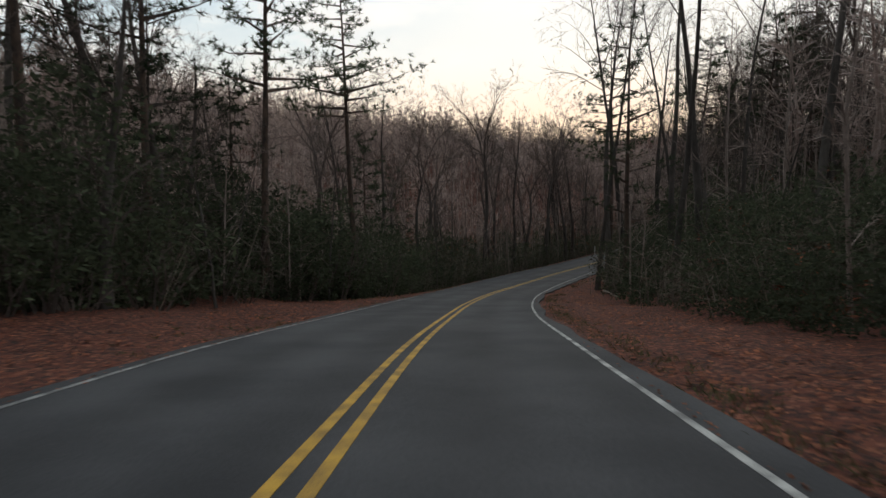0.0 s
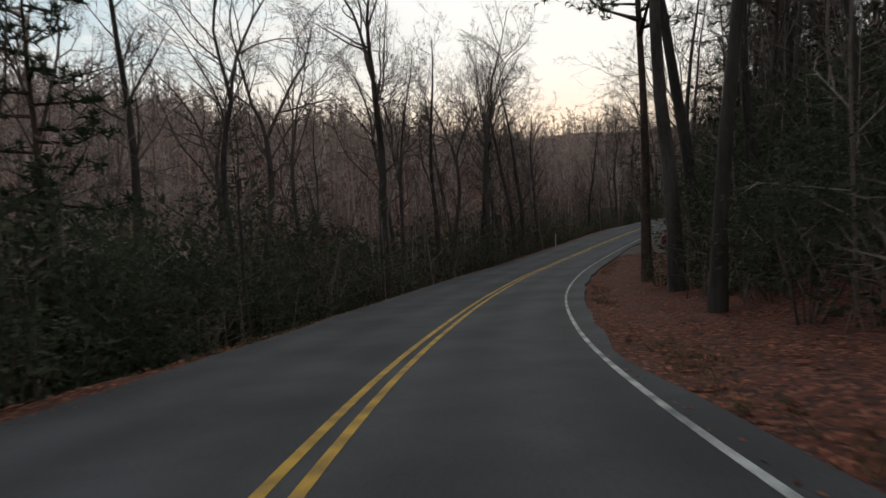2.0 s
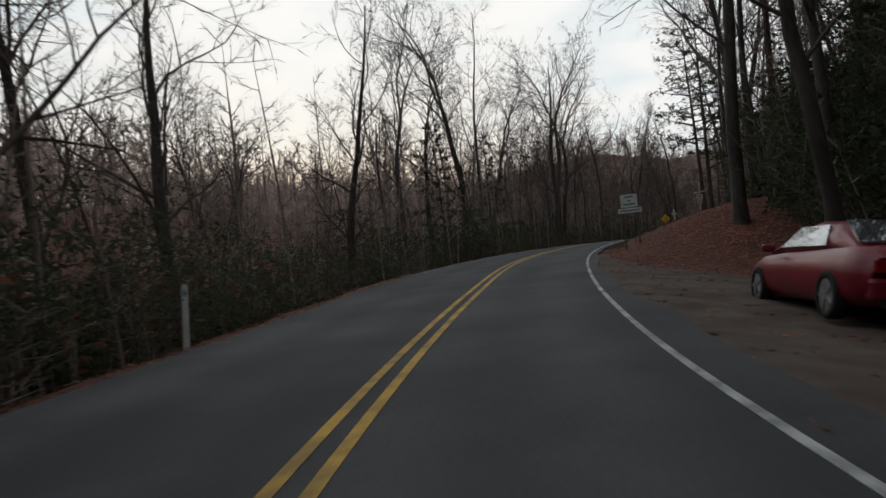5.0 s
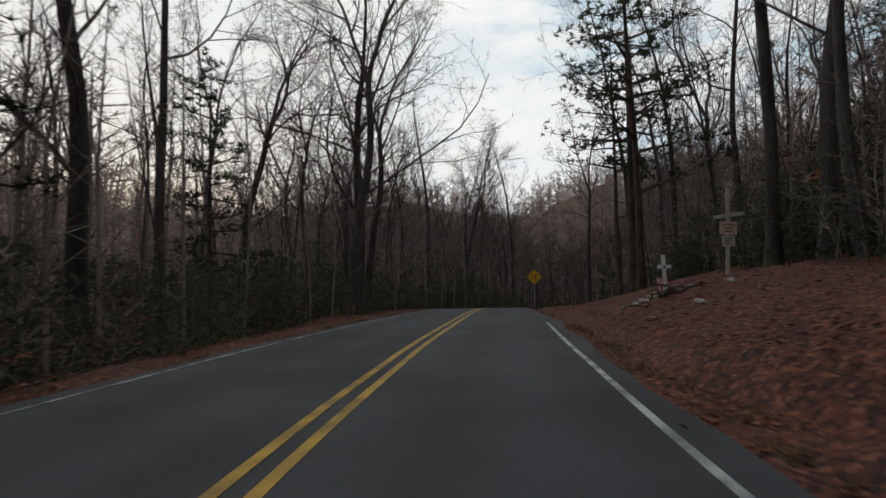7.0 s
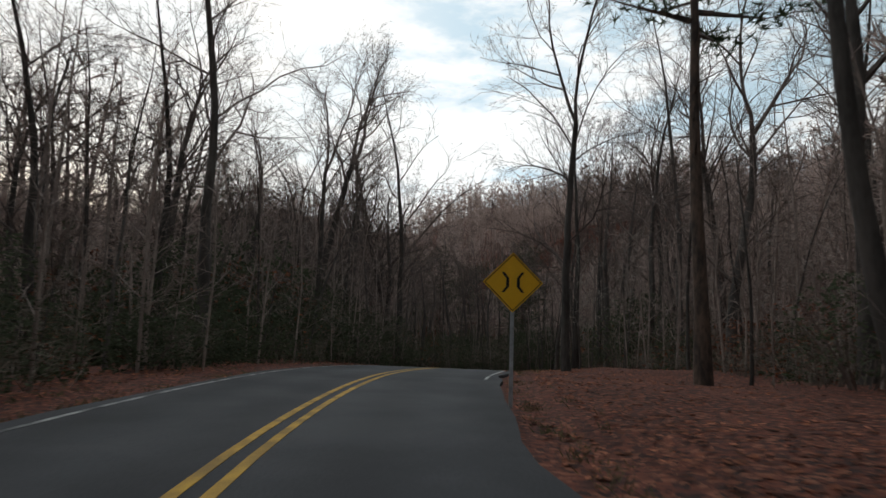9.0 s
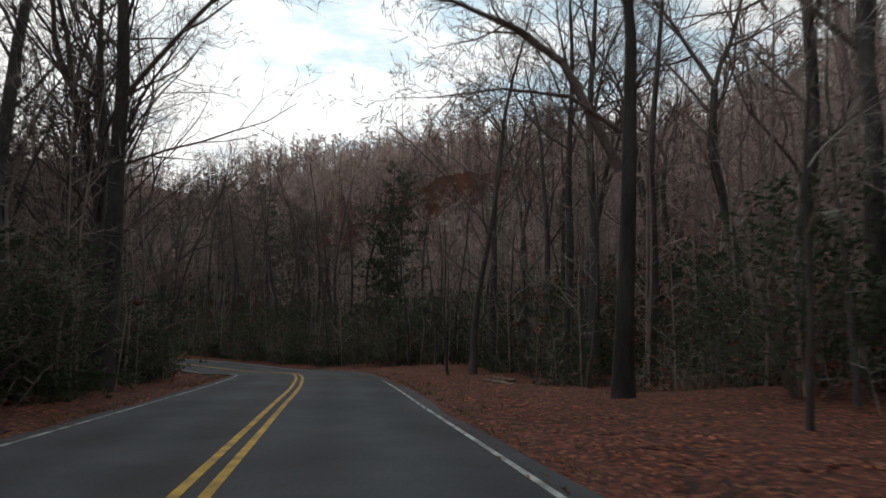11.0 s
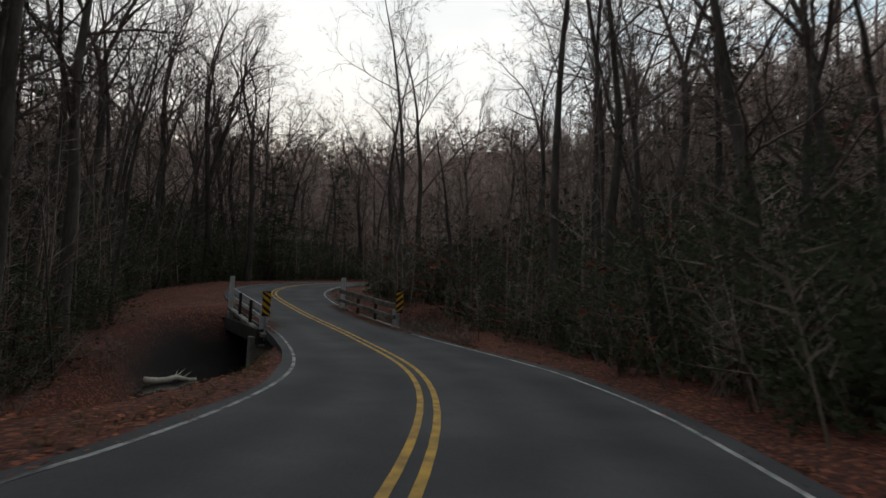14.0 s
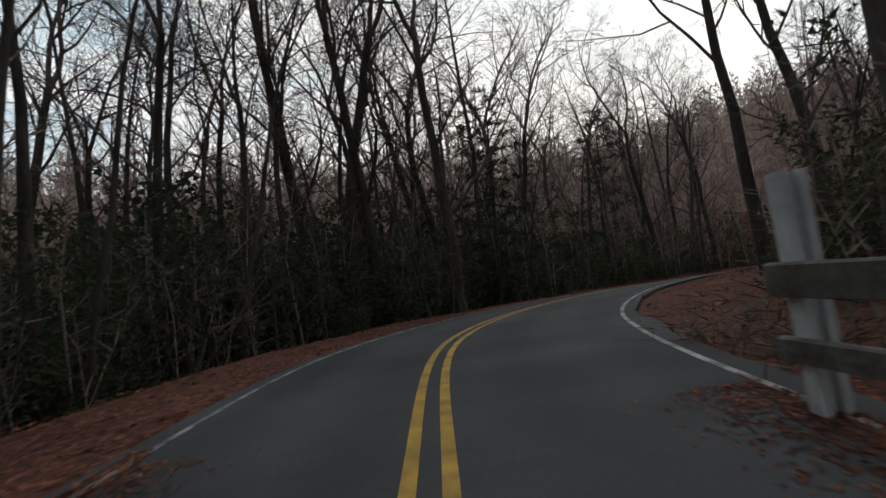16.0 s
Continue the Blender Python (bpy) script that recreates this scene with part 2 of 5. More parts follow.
# ---- mesh helpers ----
class Shape:
    """Collects points and faces of one mesh."""

    def __init__(self):
        self.v, self.f = [], []

    def tube(self, pts, radii, sides=5, cap=False):
        base = len(self.v)
        n = len(pts)
        for i, p in enumerate(pts):
            d = (Vector(pts[min(i + 1, n - 1)]) - Vector(pts[max(i - 1, 0)]))
            d = d.normalized() if d.length > 1e-6 else Vector((0, 0, 1))
            a = d.cross(Vector((0.31, 0.95, 0.05)))
            if a.length < 0.1:
                a = d.cross(Vector((1, 0, 0)))
            a.normalize()
            b = d.cross(a)
            for k in range(sides):
                t = 2 * math.pi * k / sides
                q = Vector(p) + (a * math.cos(t) + b * math.sin(t)) * radii[i]
                self.v.append(q[:])
        for i in range(n - 1):
            for k in range(sides):
                k2 = (k + 1) % sides
                self.f.append((base + i * sides + k, base + i * sides + k2, base + (i + 1) * sides + k2, base + (i + 1) * sides + k))
        if cap:
            self.f.append(tuple(base + k for k in reversed(range(sides))))
            self.f.append(tuple(base + (n - 1) * sides + k for k in range(sides)))

    def spike(self, p, q, r):
        """A three-sided twig that tapers to a point."""
        base = len(self.v)
        p, q = Vector(p), Vector(q)
        d = (q - p).normalized()
        a = d.cross(Vector((0.4, 0.2, 0.9)))
        a = a.normalized() if a.length > 0.05 else Vector((1, 0, 0))
        b = d.cross(a)
        for t in (0, 2.094, 4.189):
            self.v.append((p + (a * math.cos(t) + b * math.sin(t)) * r)[:])
        self.v.append(q[:])
        self.f += [(base, base + 1, base + 3), (base + 1, base + 2, base + 3), (base + 2, base, base + 3)]

    def blade(self, p, q, r):
        """A far twig or leaf of one triangle."""
        base = len(self.v)
        p, q = Vector(p), Vector(q)
        a = (q - p).cross(Vector((math.sin(base * 1.7), math.cos(base * 2.3), math.sin(base * 0.9))))
        a = a.normalized() * r if a.length > 1e-4 else Vector((r, 0, 0))
        self.v += [(p + a)[:], (p - a)[:], q[:]]
        self.f.append((base, base + 1, base + 2))

    def leaf(self, p, d, side, length, width):
        """A folded leaf of two triangles."""
        base = len(self.v)
        p, d, side = Vector(p), Vector(d), Vector(side)
        mid = p + d * length * 0.5
        self.v += [p[:], (mid + side * width * 0.5)[:], (p + d * length)[:], (mid - side * width * 0.5)[:]]
        self.f += [(base, base + 1, base + 2), (base, base + 2, base + 3)]

    def box(self, size, at=(0, 0, 0), m=None):
        base = len(self.v)
        sx, sy, sz = (c / 2 for c in size)
        for x in (-sx, sx):
            for y in (-sy, sy):
                for z in (-sz, sz):
                    p = Vector((x, y, z))
                    p = (m @ p if m else p) + Vector(at)
                    self.v.append(p[:])
        for f in ((0, 1, 3, 2), (4, 6, 7, 5), (0, 4, 5, 1), (2, 3, 7, 6), (0, 2, 6, 4), (1, 5, 7, 3)):
            self.f.append(tuple(base + i for i in f))

    def prism(self, outline, y0, y1):
        """An outline in x, z pushed along y."""
        base = len(self.v)
        n = len(outline)
        for y in (y0, y1):
            for x, z in outline:
                self.v.append((x, y, z))
        self.f.append(tuple(base + i for i in range(n)))
        self.f.append(tuple(base + n + i for i in reversed(range(n))))
        for i in range(n):
            j = (i + 1) % n
            self.f.append((base + i, base + n + i, base + n + j, base + j))

    def mesh(self, name, material, smooth=False):
        me = bpy.data.meshes.new(name)
        me.from_pydata(self.v, [], self.f)
        me.materials.append(material)
        if smooth:
            me.polygons.foreach_set("use_smooth", [True] * len(me.polygons))
        me.update()
        return me


def part(name, shape, material, parent, label="", smooth=False, bevel=0.0):
    """One mesh object under a thing or a part; shape is a Shape or a bmesh."""
    if isinstance(shape, Shape):
        me = shape.mesh(name, material, smooth)
        if bevel:
            bm = bmesh.new()
            bm.from_mesh(me)
            bmesh.ops.recalc_face_normals(bm, faces=bm.faces)
            bmesh.ops.bevel(bm, geom=bm.edges[:], offset=bevel, segments=2, affect='EDGES', profile=0.5)
            bm.to_mesh(me)
            bm.free()
    else:
        me = bpy.data.meshes.new(name)
        shape.to_mesh(me)
        shape.free()
        me.materials.append(material)
        if smooth:
            me.polygons.foreach_set("use_smooth", [True] * len(me.polygons))
    ob = new(name, me)
    ob.parent = parent
    if label:
        tagged(ob, label)
    return ob


# ---- the road's middle line, and the lie of the land ----
ROAD = [
    (-2.5, -18.0, 1.9), (-1.75, -9.0, 0.93), (-1.10, 0.04, -0.05), (-0.52, 9.64, -1.04), (0.28, 18.61, -2.10), (1.29, 26.96, -3.03), (2.92, 36.12, -3.98),
    (5.17, 44.33, -4.67), (8.23, 53.05, -5.22), (12.03, 61.47, -5.52), (16.21, 68.87, -5.62), (21.51, 76.47, -5.42),
    (27.46, 83.52, -4.97), (33.28, 89.60, -4.46), (40.14, 95.62, -4.06), (47.43, 100.89, -3.72), (54.85, 105.90, -3.48),
    (62.22, 110.94, -3.34), (69.71, 115.85, -3.26), (77.74, 120.02, -3.38), (86.10, 123.38, -3.77), (94.39, 126.87, -4.37),
    (102.74, 130.50, -5.06), (110.95, 134.09, -5.71), (118.80, 138.10, -6.39), (126.60, 143.49, -7.33), (132.83, 149.64, -8.12), (137.77, 157.07, -8.47)]
BEYOND = [(140.59, 165.69, -8.50), (141.72, 174.12, -7.99), (143.66, 183.28, -7.38), (148.06, 190.68, -6.95), (154.50, 197.21, -6.68), (162.04, 202.39, -6.53),
          (169.89, 205.82, -6.43), (179.0, 208.6, -6.3)]


def spline(points, step=1.0):
    """A smooth line through the points, about a step apart."""
    pts = [Vector(p) for p in points]
    out = []
    for i in range(len(pts) - 1):
        a, b, c, d = pts[max(i - 1, 0)], pts[i], pts[i + 1], pts[min(i + 2, len(pts) - 1)]
        n = max(2, int((c - b).length / step))
        for k in range(n):
            t = k / n
            out.append(0.5 * ((2 * b) + (c - a) * t + (2 * a - 5 * b + 4 * c - d) * t * t + (3 * b - a - 3 * c + d) * t ** 3))
    out.append(pts[-1])
    return np.array([p[:] for p in out])


LINE = spline(ROAD + BEYOND)
TANG = np.gradient(LINE[:, :2], axis=0)
TANG /= np.linalg.norm(TANG, axis=1)[:, None]
RIGHT = np.stack([TANG[:, 1], -TANG[:, 0]], 1)
RUN = np.concatenate([[0], np.cumsum(np.linalg.norm(np.diff(LINE[:, :2], axis=0), axis=1))]) - 18.0
RUN = np.interp(RUN, [-18, 0, 76, 121.7, 158.8, 181.4, 211, 225.5, 241, 307], [-18, 0, 79.5, 123, 155.5, 175, 204, 218.6, 234, 300])   # stations along the road
EDGE_L = np.interp(RUN, [-18, 0, 10, 20, 38, 47, 56, 65.6, 74, 83, 92, 100, 109, 118, 126, 134, 142, 157, 165, 173, 190, 199.6, 208.4, 217, 227, 236, 300],
                   [3.3, 3.45, 3.75, 3.8, 3.85, 4.0, 4.2, 4.2, 3.95, 3.8, 3.75, 3.65, 3.5, 3.3, 3.1, 2.9, 2.85, 3.1, 3.2, 3.15, 2.95, 3.18, 3.25, 3.0, 2.82, 2.8, 2.8])
WIDE_L = EDGE_L - 0.24
WIDE_R = np.interp(RUN, [-18, 0, 19.7, 38, 65.6, 92, 109, 126, 142, 157, 173, 190, 199.6, 208.4, 214, 219, 225, 228.5, 234.7, 243, 250, 300],
                   [3.0, 2.95, 2.7, 2.9, 2.9, 2.7, 2.82, 2.75, 2.4, 2.95, 3.1, 3.12, 3.25, 3.4, 3.65, 3.5, 3.0, 2.55, 2.5, 3.1, 3.3, 3.1])

BRIDGE = Vector((141.2, 171.75, -8.2))     # middle of the little bridge
i_br = int(np.argmin((LINE[:, 0] - BRIDGE.x) ** 2 + (LINE[:, 1] - BRIDGE.y) ** 2))
BR_T, BR_R = Vector((*TANG[i_br], 0)), Vector((*RIGHT[i_br], 0))


def smooth01(a, b, x):
    t = np.clip((x - a) / (b - a), 0, 1)
    return t * t * (3 - 2 * t)


def nearest(x, y):
    """For points: distance along the road, signed distance to the right of its middle, height of the road there."""
    x, y = np.atleast_1d(x).astype(float), np.atleast_1d(y).astype(float)
    run, lat, zz = np.empty_like(x), np.empty_like(x), np.empty_like(x)
    for a in range(0, len(x), 4000):
        s = slice(a, a + 4000)
        dx, dy = x[s, None] - LINE[None, :, 0], y[s, None] - LINE[None, :, 1]
        d2 = dx * dx + dy * dy
        i = d2.argmin(1)
        k = np.arange(len(i))
        dm = np.sqrt(d2[k, i])
        sg = np.sign(dx[k, i] * RIGHT[i, 0] + dy[k, i] * RIGHT[i, 1])
        sig = 1.2 + 0.25 * dm
        w = np.exp(-np.minimum((np.sqrt(d2) - dm[:, None]) / sig[:, None] * 2.0, 50))
        w /= w.sum(1)[:, None]
        near = np.clip((dm - 5) / 15, 0, 1)
        zz[s] = (1 - near) * LINE[i, 2] + near * (w @ LINE[:, 2])
        run[s], lat[s] = RUN[i], sg * dm
    return run, lat, zz


CREEK = [BRIDGE + BR_R * a + BR_T * b for a, b in ((34, -3), (22, -1), (10, -1), (3, 0), (-3.4, -0.4), (-4.9, -2.6), (-6.0, -7), (-7.3, -11), (-10.6, -15.5), (-17, -18.5), (-26, -20))]


def creek_gap(x, y):
    """Distance from the creek's middle."""
    x, y = np.atleast_1d(x).astype(float), np.atleast_1d(y).astype(float)
    best = np.full(x.shape, 1e6)
    for p, q in zip(CREEK, CREEK[1:]):
        d = q - p
        t = np.clip(((x - p.x) * d.x + (y - p.y) * d.y) / (d.x * d.x + d.y * d.y), 0, 1)
        best = np.minimum(best, np.hypot(x - p.x - t * d.x, y - p.y - t * d.y))
    return best


LAYBY_FALL = 0.125


def land(x, y):
    """Height of the ground."""
    x, y = np.atleast_1d(x).astype(float), np.atleast_1d(y).astype(float)
    run, lat, z0 = nearest(x, y)
    d = np.abs(lat)
    out_r = np.maximum(lat - 3.6, 0)
    out_l = np.maximum(-lat - 3.9, 0)
    # to the right: wooded slope at first, a leafy bank past the lay-by, then level woods
    bank = np.interp(run, [0, 40, 60, 90], [0.12, 0.13, 0.24, 0.34]) * (1 - smooth01(92, 108, run)) * smooth01(2.5, 9, out_r) * np.minimum(out_r, np.interp(run, [50, 66], [38, 18]))
    cut = smooth01(100, 108, run) * (1 - smooth01(122, 146, run))
    bank += cut * (0.33 * np.minimum(out_r, 4.2) + 0.07 * np.minimum(np.maximum(out_r - 4.2, 0), 20))
    bank += smooth01(112, 150, run) * (0.03 * np.minimum(out_r, 60) + 0.22 * np.minimum(np.maximum(out_r - 15, 0), 70)) * (1 - smooth01(206, 226, run))
    bank += smooth01(205, 225, run) * np.interp(run, [222, 245], [0.1, 0.42]) * np.minimum(np.maximum(out_r - np.interp(run, [220, 245], [14, 9]), 0), 50)
    layby = smooth01(78, 86, run) * (1 - smooth01(96, 104, run))
    bank *= 1 - 0.9 * layby * (1 - smooth01(8, 12, out_r))
    # to the left: level verge, then falling away
    fall = -0.32 * smooth01(26, 50, run) * (1 - smooth01(112, 145, run)) * np.minimum(np.maximum(out_l - 0.4, 0), 14)
    fall += -0.10 * np.minimum(np.maximum(out_l - 7, 0), 15) * (1 - smooth01(26, 50, run))
    fall += -0.3 * smooth01(194, 207, run) * (1 - smooth01(240, 262, run)) * np.minimum(np.maximum(out_l - 1.4, 0), 8)
    z = z0 + bank + fall
    flat = layby * (lat > 0) * (1 - smooth01(9.5, 12, lat))
    z = z * (1 - flat) + (z0 - 0.06 - LAYBY_FALL * np.clip(lat - 3.2, 0, 7)) * flat
    # far hills shut the valley in
    hill = np.clip((d - 32) / 125, 0, 1.7)
    hill = hill * np.where(lat > 0, 1 - 0.5 * (1 - smooth01(70, 110, run)), 1.0)
    z = z + hill * (34 + 8 * np.sin(x * 0.011 + 1.3) * np.cos(y * 0.009) + 5 * np.sin(x * 0.031) * np.sin(y * 0.027))
    # uneven forest floor
    rough = smooth01(4.5, 11, d) * (1 - flat)
    z = z + rough * (0.22 * np.sin(x * 0.55 + 0.7 * np.sin(y * 0.3)) * np.cos(y * 0.47) + 0.5 * np.sin(x * 0.13 + 2) * np.sin(y * 0.11)) + 0.03 * np.sin(x * 2.1) * np.sin(y * 1.7) * smooth01(3.8, 5, d)
    # the heaped earth below the cross
    z = z + 0.22 * np.exp(-((x - 54.9) / 1.1) ** 2 - ((y - 99.4) / 0.8) ** 2)
    # the creek under the bridge
    gap = creek_gap(x, y)
    by_bridge = np.exp(-(np.hypot(x - BRIDGE.x, y - BRIDGE.y) / 6.0) ** 4)
    cutz = (2.3 + 0.5 * by_bridge) * np.exp(-(gap / (2.2 + 1.1 * by_bridge)) ** 4)
    z = z - cutz
    # the bed under the road
    edge = np.interp(run, RUN, np.maximum(WIDE_L, WIDE_R)) + 0.3
    z = np.where(d < edge + 0.9, np.minimum(z, z0 - 0.08 - 0.04 * smooth01(edge, edge + .6, d)), z)
    return z


def land1(x, y):
    return float(land(x, y)[0])


def graded(lo, hi, step, far):
    """Even steps between lo and hi, growing ones out to far."""
    mid = list(np.arange(lo, hi + step, step))
    s, a, b = step, [lo], [mid[-1]]
    while a[-1] > lo - far:
        s *= 1.22
        a.append(a[-1] - s)
        b.append(b[-1] + s)
    return np.array(a[:0:-1] + mid + b[1:])


def build_ground():
    xs, ys = graded(-22, 182, 1.1, 2600), graded(-14, 218, 1.1, 2600)
    gx, gy = np.meshgrid(xs, ys)
    z = land(gx.ravel(), gy.ravel())
    v = np.stack([gx.ravel(), gy.ravel(), z], 1)
    nx, ny = len(xs), len(ys)
    i = np.arange(nx * ny).reshape(ny, nx)
    f = np.stack([i[:-1, :-1], i[:-1, 1:], i[1:, 1:], i[1:, :-1]], -1).reshape(-1, 4)
    me = bpy.data.meshes.new("ground")
    me.from_pydata(v.tolist(), [], f.tolist())
    me.materials.append(FOREST_FLOOR)
    me.polygons.foreach_set("use_smooth", [True] * len(me.polygons))
    # mask of the creek's dark colour, mud and painted shade, kept near the bridge
    me.attributes.new("mud_shade", 'FLOAT', 'POINT').data.foreach_set("value", np.exp(-(creek_gap(v[:, 0], v[:, 1]) / 3.2) ** 6) * np.exp(-(np.hypot(v[:, 0] - BRIDGE.x, v[:, 1] - BRIDGE.y) / 8.0) ** 6))
    ob = new("ground", me)
    tagged(ob, "forest floor covered with brown fallen leaves", "ground", kind="structure")


build_ground()


def strip(name, material, left, right, lift, thick, a=0, b=None, dashes=None, label="", category="road", parent=None, columns=1):
    """A band that follows the road between two offsets from its middle."""
    s = Shape()
    idx = range(len(LINE))[a:b]
    rows, across = [], []
    for i in idx:
        l, r = (left[i] if hasattr(left, "__len__") else left), (right[i] if hasattr(right, "__len__") else right)
        base = len(s.v)
        for o, dz in [(l, -thick)] + [(l + (r - l) * c / columns, 0) for c in range(columns + 1)] + [(r, -thick)]:
            s.v.append((LINE[i, 0] + RIGHT[i, 0] * o, LINE[i, 1] + RIGHT[i, 1] * o, LINE[i, 2] + lift + dz))
            across.append(o)
        rows.append((i, base))
    for (i, p), (j, q) in zip(rows, rows[1:]):
        if dashes and not dashes(i):
            continue
        s.f += [(p + c, q + c, q + c + 1, p + c + 1) for c in range(columns + 2)]
    ob = new(name, s.mesh(name, material))
    ob.data.attributes.new("across", 'FLOAT', 'POINT').data.foreach_set("value", across)
    if parent:
        ob.parent = parent
    else:
        tagged(ob, label, category, kind="structure")
    return ob


rng = random.Random(4)
wob = np.array([noise.noise((i * 0.35, 3.1, 0)) for i in range(len(LINE))])
wob2 = np.array([noise.noise((i * 0.35, 9.7, 0)) for i in range(len(LINE))])
road = strip("road", ASPHALT, -(WIDE_L + 0.28 + 0.14 * wob), WIDE_R + 0.34 + 0.35 * smooth01(36, 60, RUN) * (1 - smooth01(80, 100, RUN)) + 0.2 * wob2, 0.0, 0.3, columns=14, label="worn grey two-lane asphalt road", category="road")
strip("centre_line", YELLOW, -0.18, -0.075, 0.006, 0.005, label="solid yellow painted line on the asphalt", category="road marking")
strip("centre_line", YELLOW, 0.075, 0.18, 0.006, 0.005, label="solid yellow painted line on the asphalt", category="road marking")
strip("edge_line", WORN_WHITE, -WIDE_L - 0.04, -WIDE_L + 0.04, 0.006, 0.005, label="worn white painted edge line", category="road marking",
      dashes=lambda i: not (34 < RUN[i] < 101) and not (231 < RUN[i] < 236.5))
strip("edge_line", WHITE, WIDE_R - 0.04, WIDE_R + 0.04, 0.006, 0.005, label="worn white painted edge line", category="road marking",
      dashes=lambda i: not (125.5 < RUN[i] < 150) and not (182.5 < RUN[i] < 203) and not (229 < RUN[i] < 236))


# ---- trees ----
def tilt(v, rng, amount):
    return (v + Vector((rng.uniform(-1, 1), rng.uniform(-1, 1), rng.uniform(-1, 1))) * amount).normalized()


def bough(s, rng, p, d, length, r, depth, segs, lift, wild):
    """A sinuous branch with its side branches, down to fine twigs."""
    pts, rad = [p.copy()], [r]
    q, e = p.copy(), d.copy()
    bend = tilt(Vector((0, 0, 0)), rng, 1.0) * wild
    for k in range(segs):
        if rng.random() < 0.4:
            bend = tilt(Vector((0, 0, 0)), rng, 1.0) * wild
        e = (tilt(e + bend * 0.75, rng, wild * 0.55) + Vector((0, 0, lift))).normalized()
        q = q + e * (length / segs)
        pts.append(q.copy())
        rad.append(r * (1 - 0.78 * (k + 1) / segs))
    s.tube(pts, rad, 5 if depth > 2 else 4 if depth > 1 else 3)
    if depth == 0:
        return
    count = {3: 7, 2: 6, 1: 6}.get(depth, 6)
    for c in range(count):
        f = 0.2 + 0.8 * (c + rng.random() * 0.8) / count
        k = min(int(f * segs), segs - 1)
        at = pts[k].lerp(pts[k + 1], f * segs - k)
        axis = (pts[k + 1] - pts[k]).normalized()
        out = axis.cross(Vector((rng.uniform(-1, 1), rng.uniform(-1, 1), rng.uniform(-1, 1)))).normalized()
        nd = (axis * 0.75 + out * rng.uniform(0.45, 0.95)).normalized()
        ln = length * rng.uniform(0.35, 0.62) * (1.1 - 0.4 * f)
        if depth == 1:
            tip = at + tilt(nd, rng, 0.2) * ln
            s.spike(at, tip, max(r * 0.3, 0.009))
            for _ in range(4):
                g = at.lerp(tip, rng.uniform(0.25, 0.9))
                s.blade(g, g + tilt(nd, rng, 0.75) * ln * rng.uniform(0.35, 0.65), max(r * 0.2, 0.008))
        else:
            bough(s, rng, at, nd, ln, rad[k] * 0.6, depth - 1, 4, lift, wild)


def long_limb(s, rng, path, r, count, droop):
    """A great limb along a path, with branches that sweep outwards from it."""
    pts = [Vector(p) for p in path]
    n = len(pts) - 1
    s.tube(pts, [r * (1 - 0.8 * k / n) for k in range(n + 1)], 6)
    for c in range(count):
        f = 0.15 + 0.85 * (c + rng.random()) / count
        k = min(int(f * n), n - 1)
        at = pts[k].lerp(pts[k + 1], f * n - k)
        axis = (pts[k + 1] - pts[k]).normalized()
        out = axis.cross(Vector((rng.uniform(-1, 1), rng.uniform(-1, 1), rng.uniform(-1, 1)))).normalized()
        d = (axis * 0.9 + out * rng.uniform(0.3, 0.8) + Vector((0, 0, rng.uniform(-droop, droop * 0.6)))).normalized()
        bough(s, rng, at, d, rng.uniform(1.4, 3.0), r * 0.32 * (1.1 - 0.6 * f), 2, 5, 0.02, 0.24)


def bare_tree_parts(seed, height, r0, start, limbs, spread, fork=False, lean=0.0, fine=2, reach=(0.17, 0.34), split=0.62, great=(), sway=0.1, tines=0.38):
    """Meshes of a leafless tree: trunk and crown."""
    rng = random.Random(seed)
    trunk, crown = Shape(), Shape()
    pts, rad = [], []
    q, e = Vector((0, 0, -0.4)), Vector((lean, 0, 1)).normalized()
    segs = 10
    top = height * (split if fork else 0.93)
    for k in range(segs + 1):
        pts.append(q.copy())
        f = k / segs
        rad.append(r0 * (1.35 if k == 0 else 1.0) * (1 - (0.45 if fork else 0.88) * f))
        e = (tilt(e, rng, sway) + Vector((lean * 0.05, 0, 0.06))).normalized()
        q = q + e * (top / segs)
    trunk.tube(pts, rad, 8)
    heads = []
    for c in range(limbs):
        f = start + (1 - start) * (c + rng.random() * 0.6) / limbs
        f = min(f, 0.99)
        k = min(int(f * segs), segs - 1)
        at = pts[k].lerp(pts[k + 1], f * segs - k)
        a = c * 2.4 + rng.uniform(-0.5, 0.5)
        d = Vector((math.cos(a) * spread, math.sin(a) * spread, rng.uniform(0.6, 1.5))).normalized()
        ln = height * rng.uniform(*reach) * (1.15 - 0.55 * (f - start) / max(1 - start, 0.01))
        heads.append((at, d, ln, rad[k] * rng.uniform(0.28, 0.45), fine))
    if fork:
        for sgn in (-1, 1):
            d = Vector((tines * sgn + 2.5 * lean, rng.uniform(-0.2, 0.2), 1)).normalized()
            heads.append((pts[-1], d, height * 0.42, rad[-1] * 0.8, 3))
            heads.append((pts[-2], tilt(d, rng, 0.5), height * 0.32, rad[-1] * 0.5, 2))
    for at, d, ln, r, depth in heads:
        bough(crown, rng, at, d, ln, r, depth, 8 if depth > 2 else 6, 0.06, 0.3)
    for path, r in great:
        long_limb(crown, rng, path, r, 13, 0.35)
    return trunk, crown


